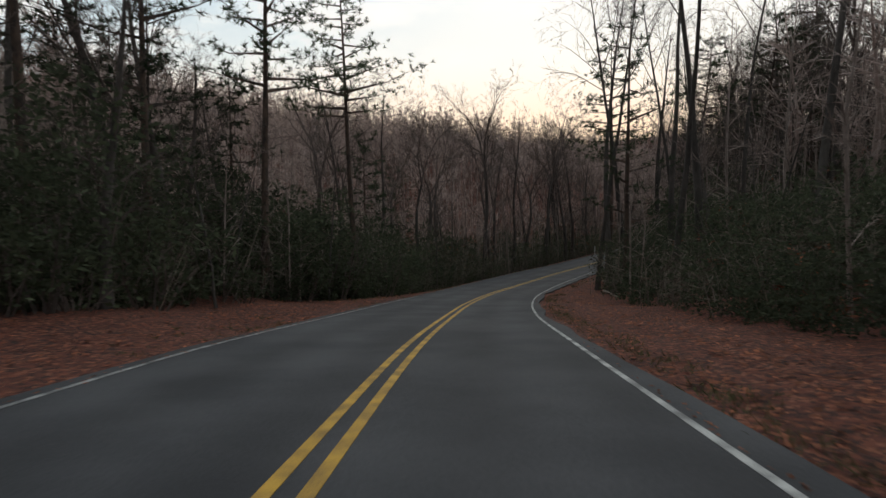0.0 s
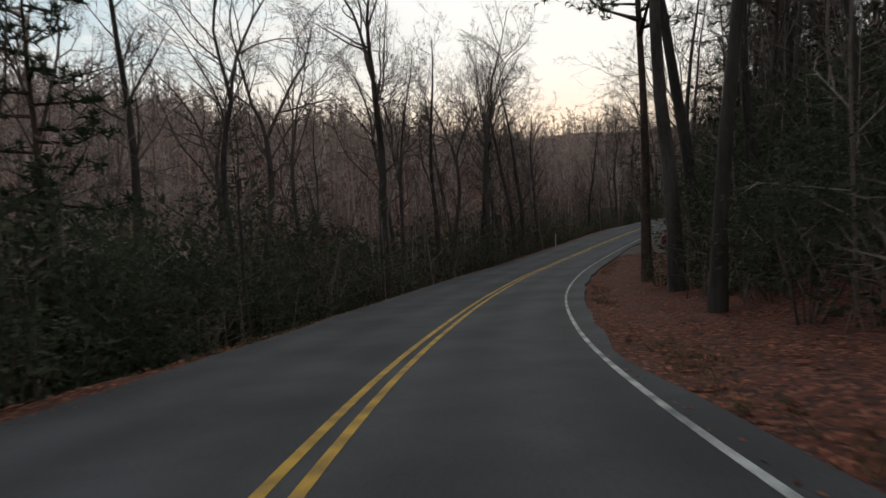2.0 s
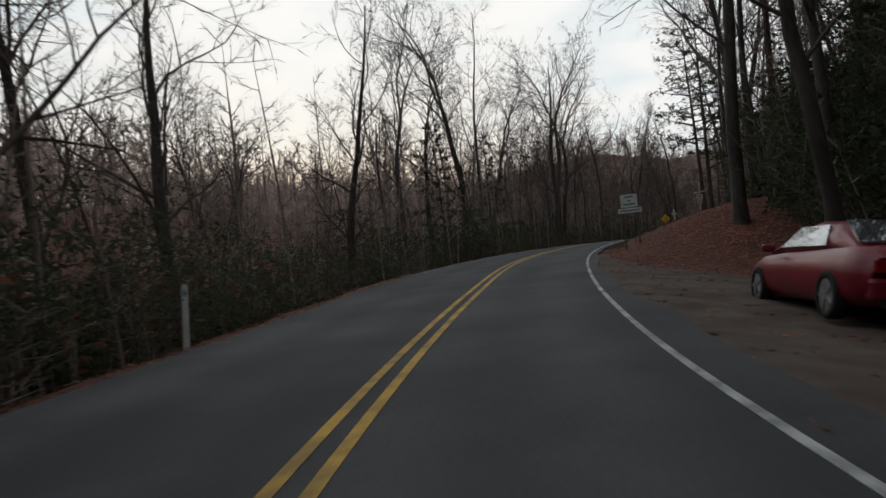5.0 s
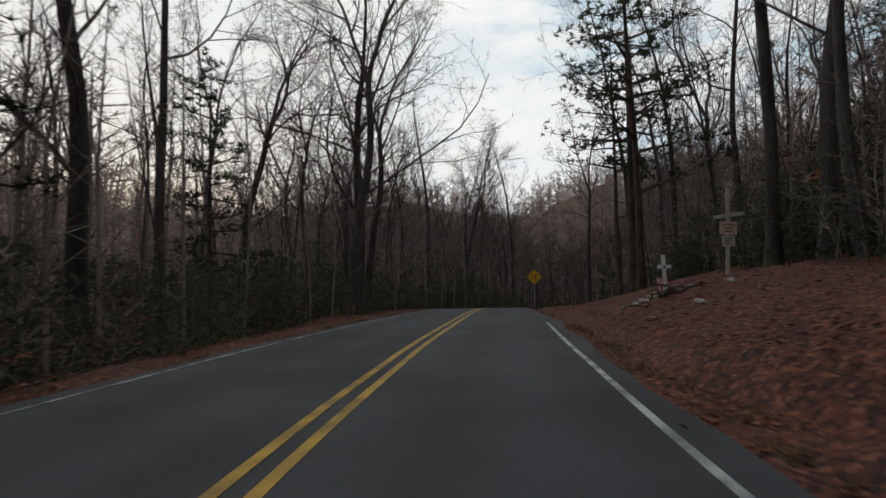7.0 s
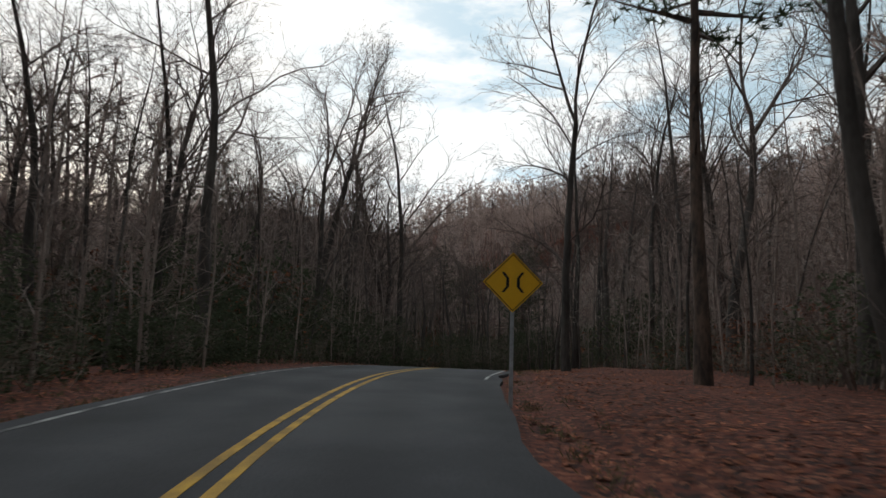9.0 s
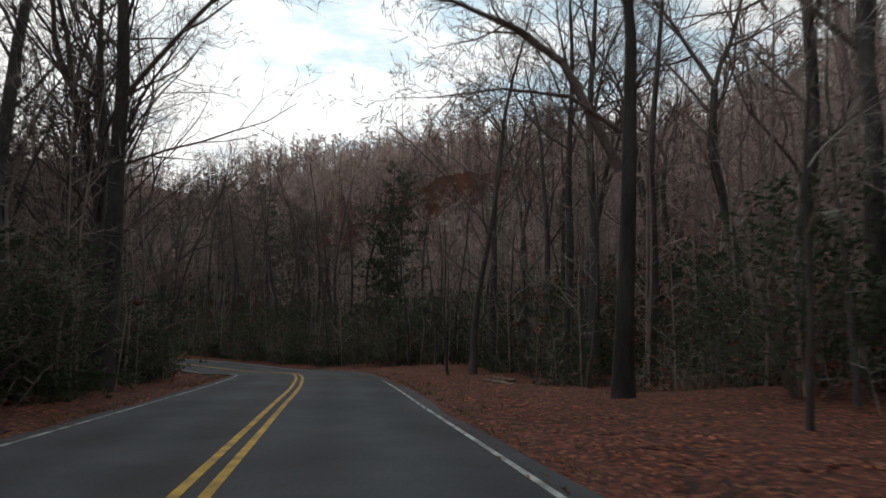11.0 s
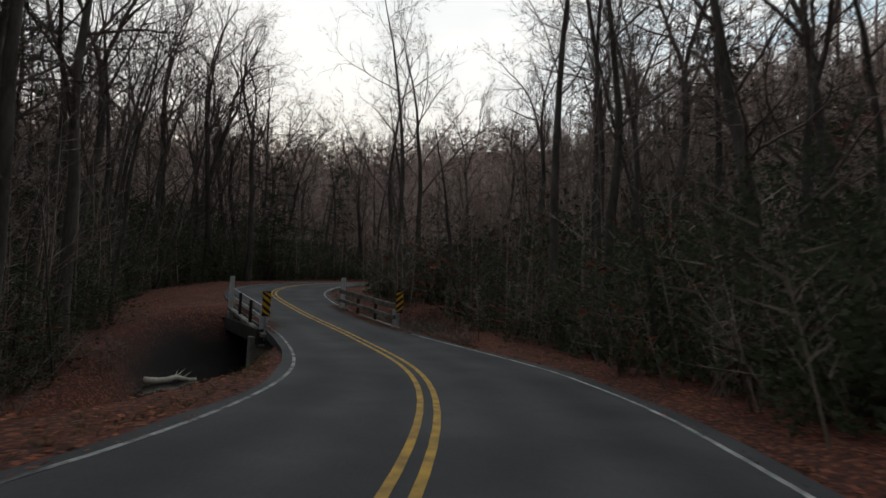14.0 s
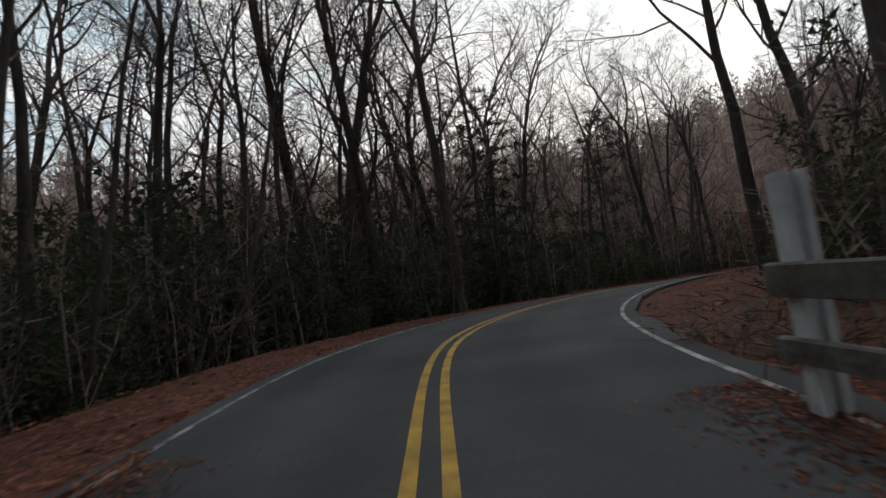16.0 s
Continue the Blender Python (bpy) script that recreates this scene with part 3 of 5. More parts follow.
def pine_parts(seed, height, r0, start, reach=0.225, boughs=34):
    """Meshes of a pine: trunk with dead stubs, needled crown."""
    rng = random.Random(seed)
    trunk, limbs, crown = Shape(), Shape(), Shape()
    pts, rad = [], []
    q, e = Vector((0, 0, -0.4)), Vector((0, 0, 1))
    for k in range(9):
        pts.append(q.copy())
        rad.append(r0 * (1.3 if k == 0 else 1) * (1 - 0.88 * k / 8))
        e = (tilt(e, rng, 0.03) + Vector((0, 0, 0.1))).normalized()
        q = q + e * height / 8
    trunk.tube(pts, rad, 8)
    for c in range(9):
        f = rng.uniform(0.2, start)
        at = pts[int(f * 8)].lerp(pts[int(f * 8) + 1], f * 8 - int(f * 8))
        a = rng.uniform(0, 6.3)
        limbs.spike(at, at + Vector((math.cos(a), math.sin(a), rng.uniform(-0.2, 0.3))) * rng.uniform(0.6, 1.8), 0.03)
    n = boughs
    for c in range(n):
        f = start + (0.985 - start) * (c / (n - 1))
        k = min(int(f * 8), 7)
        at = pts[k].lerp(pts[k + 1], f * 8 - k)
        a = c * 2.4 + rng.uniform(-0.6, 0.6)
        ln = height * reach * (1.0 - 0.75 * ((f - start) / (1 - start)) ** 1.4) * rng.uniform(0.55, 1.2)
        d = Vector((math.cos(a), math.sin(a), rng.uniform(-0.12, 0.35))).normalized()
        mid = at + d * ln * 0.55 + Vector((0, 0, rng.uniform(-0.25, 0.1)))
        tip = at + d * ln + Vector((0, 0, rng.uniform(-0.1, 0.4)))
        limbs.tube([at, mid, tip], [0.045 * ln / 2 + 0.012, 0.03, 0.008], 3)
        for t in range(int(5 + ln * 4.5)):
            g = rng.uniform(0.3, 1.05)
            c0 = (at.lerp(mid, g / 0.55) if g < 0.55 else mid.lerp(tip, (g - 0.55) / 0.45))
            c0 = c0 + Vector((rng.gauss(0, 1), rng.gauss(0, 1), rng.gauss(0, 0.5))) * 0.16 * ln ** 0.5
            for b in range(11):
                nd = Vector((rng.gauss(0, 1), rng.gauss(0, 1), rng.gauss(0.4, 0.8))).normalized()
                sd = nd.cross(Vector((rng.gauss(0, 1), rng.gauss(0, 1), rng.gauss(0, 1)))).normalized()
                base = len(crown.v)
                crown.v += [(c0 - sd * 0.027)[:], (c0 + sd * 0.027)[:], (c0 + nd * rng.uniform(0.2, 0.36))[:]]
                crown.f.append((base, base + 1, base + 2))
    return trunk, limbs, crown


def shrub_parts(seed, height, spread, leaves):
    """Meshes of an evergreen shrub: stems, foliage."""
    rng = random.Random(seed)
    stems, fol = Shape(), Shape()
    for k in range(7):
        a = rng.uniform(0, 6.3)
        d = Vector((math.cos(a) * 0.45, math.sin(a) * 0.45, 1)).normalized()
        p = Vector((math.cos(a) * 0.15, math.sin(a) * 0.15, -0.15))
        pts = [p]
        for j in range(3):
            d = (tilt(d, rng, 0.25)).normalized()
            pts.append(pts[-1] + d * height * rng.uniform(0.22, 0.33))
        stems.tube(pts, [0.03, 0.022, 0.014, 0.005], 3)
        for j in range(4):
            at = pts[1].lerp(pts[3], rng.random())
            stems.spike(at, at + tilt(d, rng, 0.9) * height * 0.25, 0.008)
    for k in range(leaves):
        a, u = rng.uniform(0, 6.3), rng.random()
        h = rng.random() ** 0.7
        r = spread * (0.35 + 0.75 * math.sin(math.pi * min(h * 0.85 + 0.12, 1))) * u ** 0.5 * (0.75 + 0.4 * math.sin(3 * a + seed))
        p = Vector((math.cos(a) * r, math.sin(a) * r, 0.12 * height + h * height * 0.9))
        d = Vector((math.cos(a) + rng.gauss(0, 0.7), math.sin(a) + rng.gauss(0, 0.7), rng.gauss(0.1, 0.6))).normalized()
        sd = d.cross(Vector((rng.gauss(0, 1), rng.gauss(0, 1), rng.gauss(0, 1)))).normalized()
        fol.leaf(p, d, sd, rng.uniform(0.1, 0.2), rng.uniform(0.05, 0.09))
    return stems, fol


def make_bare(name, label, category, group, seed, **k):
    ob = new(name)
    t, c = bare_tree_parts(seed, **k)
    part("trunk", t, BARK, ob, smooth=True)
    part("crown", c, TWIG, ob, "leafless crown of fine twigs")
    return tagged(ob, label, category, group)


def make_pine(seed, **k):
    ob = new("pine_tree")
    t, l, c = pine_parts(seed, **k)
    part("trunk", t, PINE_BARK, ob, smooth=True)
    n, k = len(c.v), len(c.f)
    c.v += l.v
    c.f += [tuple(i + n for i in f) for f in l.f]
    cr = part("crown", c, NEEDLE, ob, "dark green tufts of needles on short limbs")
    cr.data.materials.append(PINE_BARK)
    cr.data.polygons.foreach_set("material_index", [0] * k + [1] * len(l.f))
    return tagged(ob, "tall pine with bare lower trunk and dark needles", "pine tree", "pines by the road")


def make_shrub(seed, **k):
    ob = new("evergreen_shrub")
    t, c = shrub_parts(seed, **k)
    part("stem", t, TWIG, ob)
    part("foliage", c, EVERGREEN, ob)
    return tagged(ob, "dense dark evergreen shrub at the wood's edge", "shrub", "roadside shrubs")


BIG = [make_bare("bare_tree", "tall leafless hardwood tree with dark grey bark", "tree", "hardwoods by the road", 11 + i, height=h, r0=r, start=st, limbs=n, spread=sp, fork=fk, lean=ln)
       for i, (h, r, st, n, sp, fk, ln) in enumerate([
           (21, 0.24, 0.36, 12, 0.9, False, 0.04), (19, 0.2, 0.42, 6, 0.85, True, 0.1), (20, 0.27, 0.34, 6, 0.9, True, 0.0),
           (23, 0.21, 0.45, 11, 0.75, False, -0.06), (16, 0.24, 0.16, 16, 1.0, False, 0.0), (22, 0.3, 0.42, 5, 0.85, True, 0.12)])]
THIN = [make_bare("sapling", "slender leafless young tree in the wood", "sapling", "young trees by the road", 41 + i, height=h, r0=r, start=st, limbs=n + 4, spread=sp, fine=1)
        for i, (h, r, st, n, sp) in enumerate([(9, 0.055, 0.3, 6, 0.8), (12, 0.075, 0.4, 6, 0.6), (7, 0.04, 0.25, 6, 0.9), (14, 0.085, 0.5, 6, 0.5)])]
PINES = [make_pine(71 + i, height=h, r0=r, start=st) for i, (h, r, st) in enumerate([(21, 0.22, 0.5), (18, 0.19, 0.38), (23, 0.25, 0.58), (13, 0.14, 0.22)])]
SHRUBS = [make_shrub(91 + i, height=h, spread=s, leaves=n) for i, (h, s, n) in enumerate([(2.6, 1.5, 620), (1.7, 1.2, 420), (3.6, 1.6, 760), (1.2, 1.0, 300)])]
OAK = [make_bare("oak_tree", "broad old leafless oak with wide limbs", "tree", "hardwoods by the road", 133, height=17, r0=0.3, start=0.26, limbs=20, spread=1.5, reach=(0.3, 0.46)),
       make_bare("oak_tree", "tall leafless oak with one limb reaching over the road", "tree", "hardwoods by the road", 137, height=20, r0=0.25, start=0.5, limbs=14, spread=0.9,
                 great=[([(0, 0, 5.6), (-0.25, 1.4, 8.4), (-0.45, 2.6, 9.3), (-0.8, 4.1, 10.0), (-1.2, 6.2, 10.4)], 0.13), ([(0, 0, 6.6), (-0.5, 1.2, 7.4), (-1.1, 2.8, 7.5), (-1.6, 4.6, 7.2)], 0.07)])]
TALL = [make_bare("tall_tree", "tall bare tree with a clear grey trunk", "tree", "hardwoods by the road", 171 + i, height=h, r0=r, start=0.62, limbs=8, spread=0.7, lean=ln, sway=0.06) for i, (h, r, ln) in enumerate([(25, 0.22, 0.06), (24, 0.27, -0.04), (23, 0.17, 0.1)])]
LEANER = [make_bare("leaning_tree", "stout leafless tree leaning out, forked into two stems", "tree", "hardwoods by the road", 152, height=22, r0=0.38, start=0.5, limbs=5, spread=1.2, fork=True, lean=0.065, split=0.31, sway=0.02, reach=(0.12, 0.22), tines=0.2)]
LOW_PINE = [make_pine(75, height=17, r0=0.2, start=0.27, reach=0.27, boughs=21)]
PALE = [make_bare("pale_sapling", "thin pale-barked sapling at the wood's edge", "sapling", "pale saplings at the wood's edge", 161 + i, height=h, r0=r, start=0.4, limbs=7, spread=0.7, fine=1) for i, (h, r) in enumerate([(8, 0.06), (10, 0.075)])]
for sapling in PALE:
    sapling.children[0].data.materials[0] = PALE_BARK
used = set()
spots = []


def plant(kinds, i, x, y, turn, size=1.0, lean=(0, 0)):
    """Stands one of the kinds at a place; the first use is the built one, later ones are copies."""
    ob = kinds[i % len(kinds)]
    m = pose(x, y, land1(x, y) - 0.05, lean[0], lean[1], turn) @ Matrix.Scale(size, 4)
    spots.append((x, y))
    if ob.name not in used:
        used.add(ob.name)
        ob.matrix_basis = m
        return ob
    c = copy_thing(ob, m)
    c.scale = (size, size, size)
    return c


# trees that stand out along the way
plant(BIG, 3, 60.6, 98.2, 40, 1.05)
plant(TALL, 1, 13.7, 48.8, 20, 1.05)
plant(LOW_PINE, 0, 30.6, 70.6, 120, 1.1)
plant(PINES, 1, 33.8, 72.4, 60, 0.9)
plant(LOW_PINE, 0, 36.9, 77.0, 210, 1.0)
plant(LOW_PINE, 0, -11.6, 24.2, 80, 1.1)
plant(BIG, 2, 4.6, 62.0, 70, 0.95, (0, -3))
plant(BIG, 0, 156.0, 190.2, 200, 1.05, (0, 3))
plant(BIG, 2, 147.0, 199.5, 20, 1.1)
plant(BIG, 5, 46.3, 111.0, 130, 1.00)
plant(BIG, 3, 49.6, 113.4, 10, 1.00)
plant(OAK, 0, 61.7, 117.9, 40, 1.20)
plant(PINES, 1, 66.3, 104.6, 40, 1.0)
plant(LOW_PINE, 0, 70.3, 106.6, 260, 1.2)
plant(OAK, 0, 109.0, 140.8, 200, 1.0)
plant(BIG, 0, 106.6, 138.2, 300, 1.25)
plant(BIG, 1, 90.0, 118.9, 80, 0.95)
plant(PINES, 3, 53.4, 117.8, 140, 0.95)
plant(OAK, 1, 106.8, 123.5, 0, 1.0)
plant(BIG, 0, 118.0, 124.1, 200, 1.15)
plant(BIG, 2, 116.4, 147.7, 60, 0.90)
plant(LEANER, 0, 125.6, 151.9, -37, 1.0)
plant(BIG, 5, 123.2, 154.2, 70, 1.10)
plant(BIG, 0, 143.0, 146.7, 170, 0.95)
plant(BIG, 3, 148.2, 150.4, 270, 0.95)
plant(BIG, 2, 67.7, 123.6, 70, 1.00)
plant(BIG, 2, 60.8, 117.2, 70, 1.00)
plant(PINES, 0, -12.4, 18.2, 30, 1.00)
plant(PINES, 1, -16.9, 29.5, 150, 1.00)
plant(PINES, 1, -15.6, 32.5, 250, 1.00)
plant(PINES, 3, -13.0, 37.8, 40, 1.30)
plant(BIG, 2, -8.4, 45.2, 284, 0.90)
plant(PINES, 3, -6.1, 49.6, 280, 1.20)
plant(LOW_PINE, 0, 11.2, 36.3, 30, 1.0)
plant(TALL, 2, 11.1, 42.6, 340, 1.10)
plant(TALL, 2, 10.8, 28.0, 295, 1.00)
plant(TALL, 0, 13.2, 30.2, 170, 1.00)
plant(TALL, 2, 16.2, 32.1, 65, 0.90)
plant(TALL, 0, 13.7, 22.1, 10, 0.90)
plant(BIG, 3, -8.1, 50.6, 325, 1.00)
plant(BIG, 1, -9.0, 56.6, 5, 1.00)
plant(BIG, 0, -5.1, 54.5, 125, 1.00)
plant(PINES, 0, 15.0, 53.5, 270, 1.00, (0, 2))
plant(TALL, 0, 15.5, 50.0, 165, 1.10, (0, 2))
plant(TALL, 0, 15.2, 39.7, 65, 1.10)
plant(TALL, 2, 17.8, 45.2, 180, 1.00)
plant(TALL, 1, 18.7, 51.7, 60, 0.90)
plant(BIG, 2, -1.7, 61.5, 170, 0.85)
plant(BIG, 1, -0.4, 69.9, 300, 1.00)
plant(BIG, 1, -2.0, 56.2, 235, 0.95)
plant(BIG, 1, 6.6, 74.7, 75, 0.90)
plant(BIG, 2, 11.0, 78.4, 114, 0.85)
plant(BIG, 4, 18.4, 82.9, 230, 1.10)
plant(BIG, 3, 15.7, 87.7, 130, 0.90)
plant(BIG, 1, 5.8, 69.6, 325, 0.95, (0, -5))
plant(BIG, 3, 6.9, 76.8, 95, 0.90)
plant(BIG, 4, 16.9, 80.9, 145, 1.10)
plant(BIG, 4, 30.2, 97.2, 335, 0.90)
plant(BIG, 0, 22.5, 62.4, 215, 0.90)
plant(BIG, 1, 33.3, 78.5, 335, 1.00, (0, -7))
plant(BIG, 5, 40.6, 85.2, 40, 0.90, (0, -8))
plant(BIG, 3, 27.1, 69.9, 115, 0.90)
plant(BIG, 1, 14.0, 81.6, 150, 1.00, (0, -5))
plant(BIG, 2, 16.7, 85.4, 290, 0.90)
plant(BIG, 4, 21.9, 90.4, 90, 1.00)
plant(BIG, 1, 38.2, 106.8, 230, 1.00, (0, -3))
plant(BIG, 0, 53.3, 93.2, 335, 1.05)
plant(BIG, 3, 61.1, 98.4, 165, 1.00)
plant(BIG, 3, 57.8, 95.6, 255, 0.90)
plant(BIG, 5, 59.2, 96.6, 350, 0.90, (0, 5))
plant(BIG, 3, 76.1, 106.5, 200, 1.05, (0, -6))
plant(BIG, 0, 81.7, 109.3, 305, 1.00)
plant(BIG, 3, 77.7, 109.1, 275, 1.00, (0, -4))
plant(PINES, 0, 82.8, 112.9, 10, 1.00)
plant(BIG, 3, 72.4, 102.3, 80, 1.00)
plant(BIG, 2, 78.4, 104.5, 310, 0.90)
plant(BIG, 4, 96.3, 136.0, 20, 0.90)
plant(BIG, 3, 104.7, 116.0, 260, 1.10)
plant(BIG, 2, 118.3, 118.1, 235, 1.00)
plant(BIG, 3, 111.9, 115.9, 355, 1.00)
plant(BIG, 4, 123.0, 130.2, 265, 0.95)
plant(BIG, 2, 110.5, 118.4, 335, 0.95)
plant(BIG, 0, 106.2, 118.2, 105, 1.05)
plant(BIG, 3, 116.3, 122.1, 65, 1.00)
plant(BIG, 3, 119.6, 125.5, 105, 1.10)
plant(BIG, 0, 127.0, 126.6, 255, 1.00)
plant(BIG, 0, 125.3, 129.4, 105, 1.10)
plant(BIG, 4, 146.6, 148.2, 160, 1.00)
plant(PINES, 3, 143.5, 142.0, 280, 1.10)
plant(THIN, 3, 129.2, 132.6, 120, 1.10)
plant(THIN, 1, 130.7, 135.8, 175, 1.10)
plant(THIN, 3, 127.3, 130.6, 35, 1.00)
plant(BIG, 3, 142.5, 138.2, 10, 0.90)
plant(BIG, 4, 147.6, 154.6, 140, 1.20)
plant(BIG, 3, 129.7, 162.5, 170, 1.00)
plant(BIG, 3, 129.5, 166.8, 90, 0.90)
plant(PINES, 1, 142.3, 141.4, 200, 1.00)
plant(PINES, 3, 138.6, 139.2, 300, 1.20)
plant(BIG, 3, 145.2, 146.0, 205, 0.90)
plant(BIG, 3, 153.3, 165.3, 330, 1.00)
plant(BIG, 1, 151.0, 161.8, 20, 0.90)
plant(BIG, 0, 131.8, 171.6, 270, 1.15)
plant(BIG, 3, 148.6, 163.5, 20, 1.05)
plant(BIG, 3, 151.1, 163.6, 231, 1.00)
plant(BIG, 0, 147.5, 160.1, 5, 0.95, (0, 3))
plant(BIG, 4, 155.3, 186.2, 185, 1.00)
plant(BIG, 1, 160.2, 185.3, 305, 0.90)
plant(BIG, 3, 150.2, 178.9, 275, 1.00)
plant(BIG, 0, 153.1, 181.6, 325, 1.00)
plant(BIG, 0, 139.6, 207.1, 100, 0.90)
plant(BIG, 3, 144.3, 211.1, 210, 1.00)
plant(BIG, 3, 130.9, 200.3, 355, 1.00)
plant(BIG, 1, 136.9, 198.5, 185, 1.00)
plant(BIG, 3, 134.6, 186.9, 325, 1.00)
plant(BIG, 0, 135.5, 196.0, 205, 1.00)
plant(BIG, 1, 139.4, 199.5, 220, 1.00)
plant(BIG, 1, 143.3, 202.3, 0, 1.05, (0, -4))
plant(BIG, 2, 147.3, 204.6, 305, 1.00)
plant(BIG, 3, 132.3, 200.9, 125, 0.90)
for k, (x, y) in enumerate([(136.0, 137.4), (130.5, 133.2), (120.6, 127.0), (113.5, 124.4), (100.7, 121.4), (103.9, 119.6), (102.4, 119.1), (121.9, 127.9), (117.2, 124.6), (121.0, 131.0)]):
    plant(PALE, k, x, y, 40 * k, 1.0, (0, 3 * math.sin(k * 2.0)))


# the rest of the near wood
rng = random.Random(21)


def clear(x, y, gap):
    return all((x - a) ** 2 + (y - b) ** 2 > gap * gap for a, b in spots)


def in_creek(x, y, wide=2.2):
    return float(creek_gap(x, y)[0]) < wide


def off_road(x, y):
    """Signed distance beyond the edge of the asphalt, and the run."""
    run, lat, _ = nearest(x, y)
    return float(abs(lat[0])), float(run[0]), float(lat[0])


# small gaps between the trees
GLADES = [(123.8, 152.5, 1.6), (142.1, 150.5, 2.2)]
# bare leaf litter before the lay-by
OPEN_VERGE = [(15.4, 55.7, 2.3), (17.4, 58.6, 2.4), (19.7, 61.6, 2.4)]


def within(discs, x, y):
    return any(math.hypot(x - a, y - b) < r for a, b, r in discs)


def scatter(kinds, count, near, far, gap, sizes, want=lambda run, lat: True, tilt_by=3.0):
    made = 0
    for _ in range(count * 40):
        if made >= count:
            break
        i = rng.randrange(6, len(LINE) - 2)
        side = rng.choice((-1, 1))
        o = side * (near + (far - near) * rng.random() ** 1.3)
        x, y = LINE[i, 0] + RIGHT[i, 0] * o, LINE[i, 1] + RIGHT[i, 1] * o
        d, run, lat = off_road(x, y)
        if d < near or not want(run, lat) or in_creek(x, y) or not clear(x, y, gap):
            continue
        k, turn, size, lean = rng.randrange(len(kinds)), rng.uniform(0, 360), rng.uniform(*sizes), (rng.uniform(-tilt_by, tilt_by), rng.uniform(-tilt_by, tilt_by))
        if within(OPEN_VERGE, x, y):
            spots.append((x, y))
        elif not within(GLADES, x, y):
            plant(kinds, k, x, y, turn, size, lean)
        made += 1


def wood_edge(run, side):
    """Distance from the road's middle at which the wood begins."""
    if side > 0:
        return np.interp(run, [0, 40, 72, 78, 98, 104, 140, 148, 196, 204, 222, 228, 250, 256], [7.0, 6.4, 6.2, 9.6, 9.6, 9.3, 8.8, 9.6, 9.0, 4.9, 4.9, 5.5, 5.7, 8])
    return np.interp(run, [0, 26, 34, 60, 90, 110, 150, 184, 196, 204, 211, 224, 230, 238, 252, 258], [8.6, 8.4, 5.9, 5.2, 4.8, 4.2, 3.8, 4.3, 6.2, 8.2, 9.0, 9.0, 8.6, 7.8, 7.0, 6.0])


def wooded(run, lat):
    """Whether the wood has begun at that place beside the road."""
    return abs(lat) > wood_edge(run, lat)


scatter(PINES, 38, 7, 32, 2.5, (0.75, 1.1), lambda r, l: wooded(r, l) and ((l < 0 and r < 40) or (l > 0 and (62 < r < 70 or 105 < r < 150)) or (rng.random() < 0.12 and not (l > 0 and r < 60))))
scatter(BIG, 115, 6.5, 30, 2.0, (0.7, 1.08), lambda r, l: wooded(r, l) and not (l > 0 and r < 62 and rng.random() < 0.8), 4.0)
scatter(BIG, 28, 9, 26, 1.8, (0.8, 1.1), lambda r, l: l > 0 and 60 < r < 112 and wooded(r, l), 4.0)
scatter(BIG, 34, 9.5, 26, 1.6, (0.8, 1.1), lambda r, l: l < 0 and 196 < r < 290 and wooded(r, l), 4.0)
scatter(PINES[3:], 5, 7.5, 13, 1.6, (0.75, 1.1), lambda r, l: l > 0 and 60 < r < 79 and wooded(r, l))
scatter(BIG, 24, 6, 30, 1.6, (0.8, 1.05), lambda r, l: 140 < r < 205 and l < 0 and wooded(r, l), 4.0)
scatter(BIG, 5, 8, 24, 1.6, (0.8, 1.1), lambda r, l: 200 < r < 232 and l > 0 and wooded(r, l), 4.0)
scatter(BIG, 8, 8, 20, 1.5, (0.8, 1.1), lambda r, l: l < 0 and 238 < r < 295 and wooded(r, l), 5.0)
scatter(THIN, 40, 9.8, 36, 1.0, (1.0, 1.5), lambda r, l: l > 0 and 82 < r < 118 and wooded(r, l), 4.0)
scatter(BIG, 12, 16, 40, 1.8, (0.85, 1.1), lambda r, l: l > 0 and 88 < r < 114 and wooded(r, l), 4.0)
scatter(BIG, 16, 12, 26, 1.6, (0.85, 1.1), lambda r, l: l > 0 and 68 < r < 95 and wooded(r, l), 5.0)
scatter(THIN, 50, 6, 30, 0.9, (0.9, 1.4), lambda r, l: 130 < r < 205 and wooded(r, l), 4.0)
scatter(PINES[1:], 7, 12, 24, 1.8, (0.85, 1.15), lambda r, l: l > 0 and 74 < r < 108 and wooded(r, l))
scatter(THIN, 60, 6, 22, 0.8, (0.8, 1.3), lambda r, l: l < 0 and 186 < r < 290 and wooded(r, l), 5.0)
scatter(BIG, 8, 13, 36, 1.5, (0.9, 1.15), lambda r, l: l > 0 and 76 < r < 112 and wooded(r, l), 4.0)
scatter(BIG, 7, 12, 32, 1.6, (0.9, 1.1), lambda r, l: l > 0 and 160 < r < 200 and wooded(r, l), 4.0)
scatter(BIG, 18, 8, 24, 1.5, (0.9, 1.15), lambda r, l: l < 0 and (198 < r < 232 or 240 < r < 258) and wooded(r, l), 4.0)
scatter(PINES[3:], 6, 8, 16, 1.5, (0.8, 1.2), lambda r, l: l < 0 and (200 < r < 226 or 240 < r < 254) and wooded(r, l))
scatter(THIN, 230, 5.6, 26, 0.8, (0.6, 1.15), wooded, 6.0)
scatter(SHRUBS, 18, 10.5, 18, 0.9, (0.9, 1.4), lambda r, l: l > 0 and 170 < r < 194)
scatter(SHRUBS, 36, 9.6, 16, 0.9, (0.9, 1.5), lambda r, l: l > 0 and 72 < r < 103 and wooded(r, l))
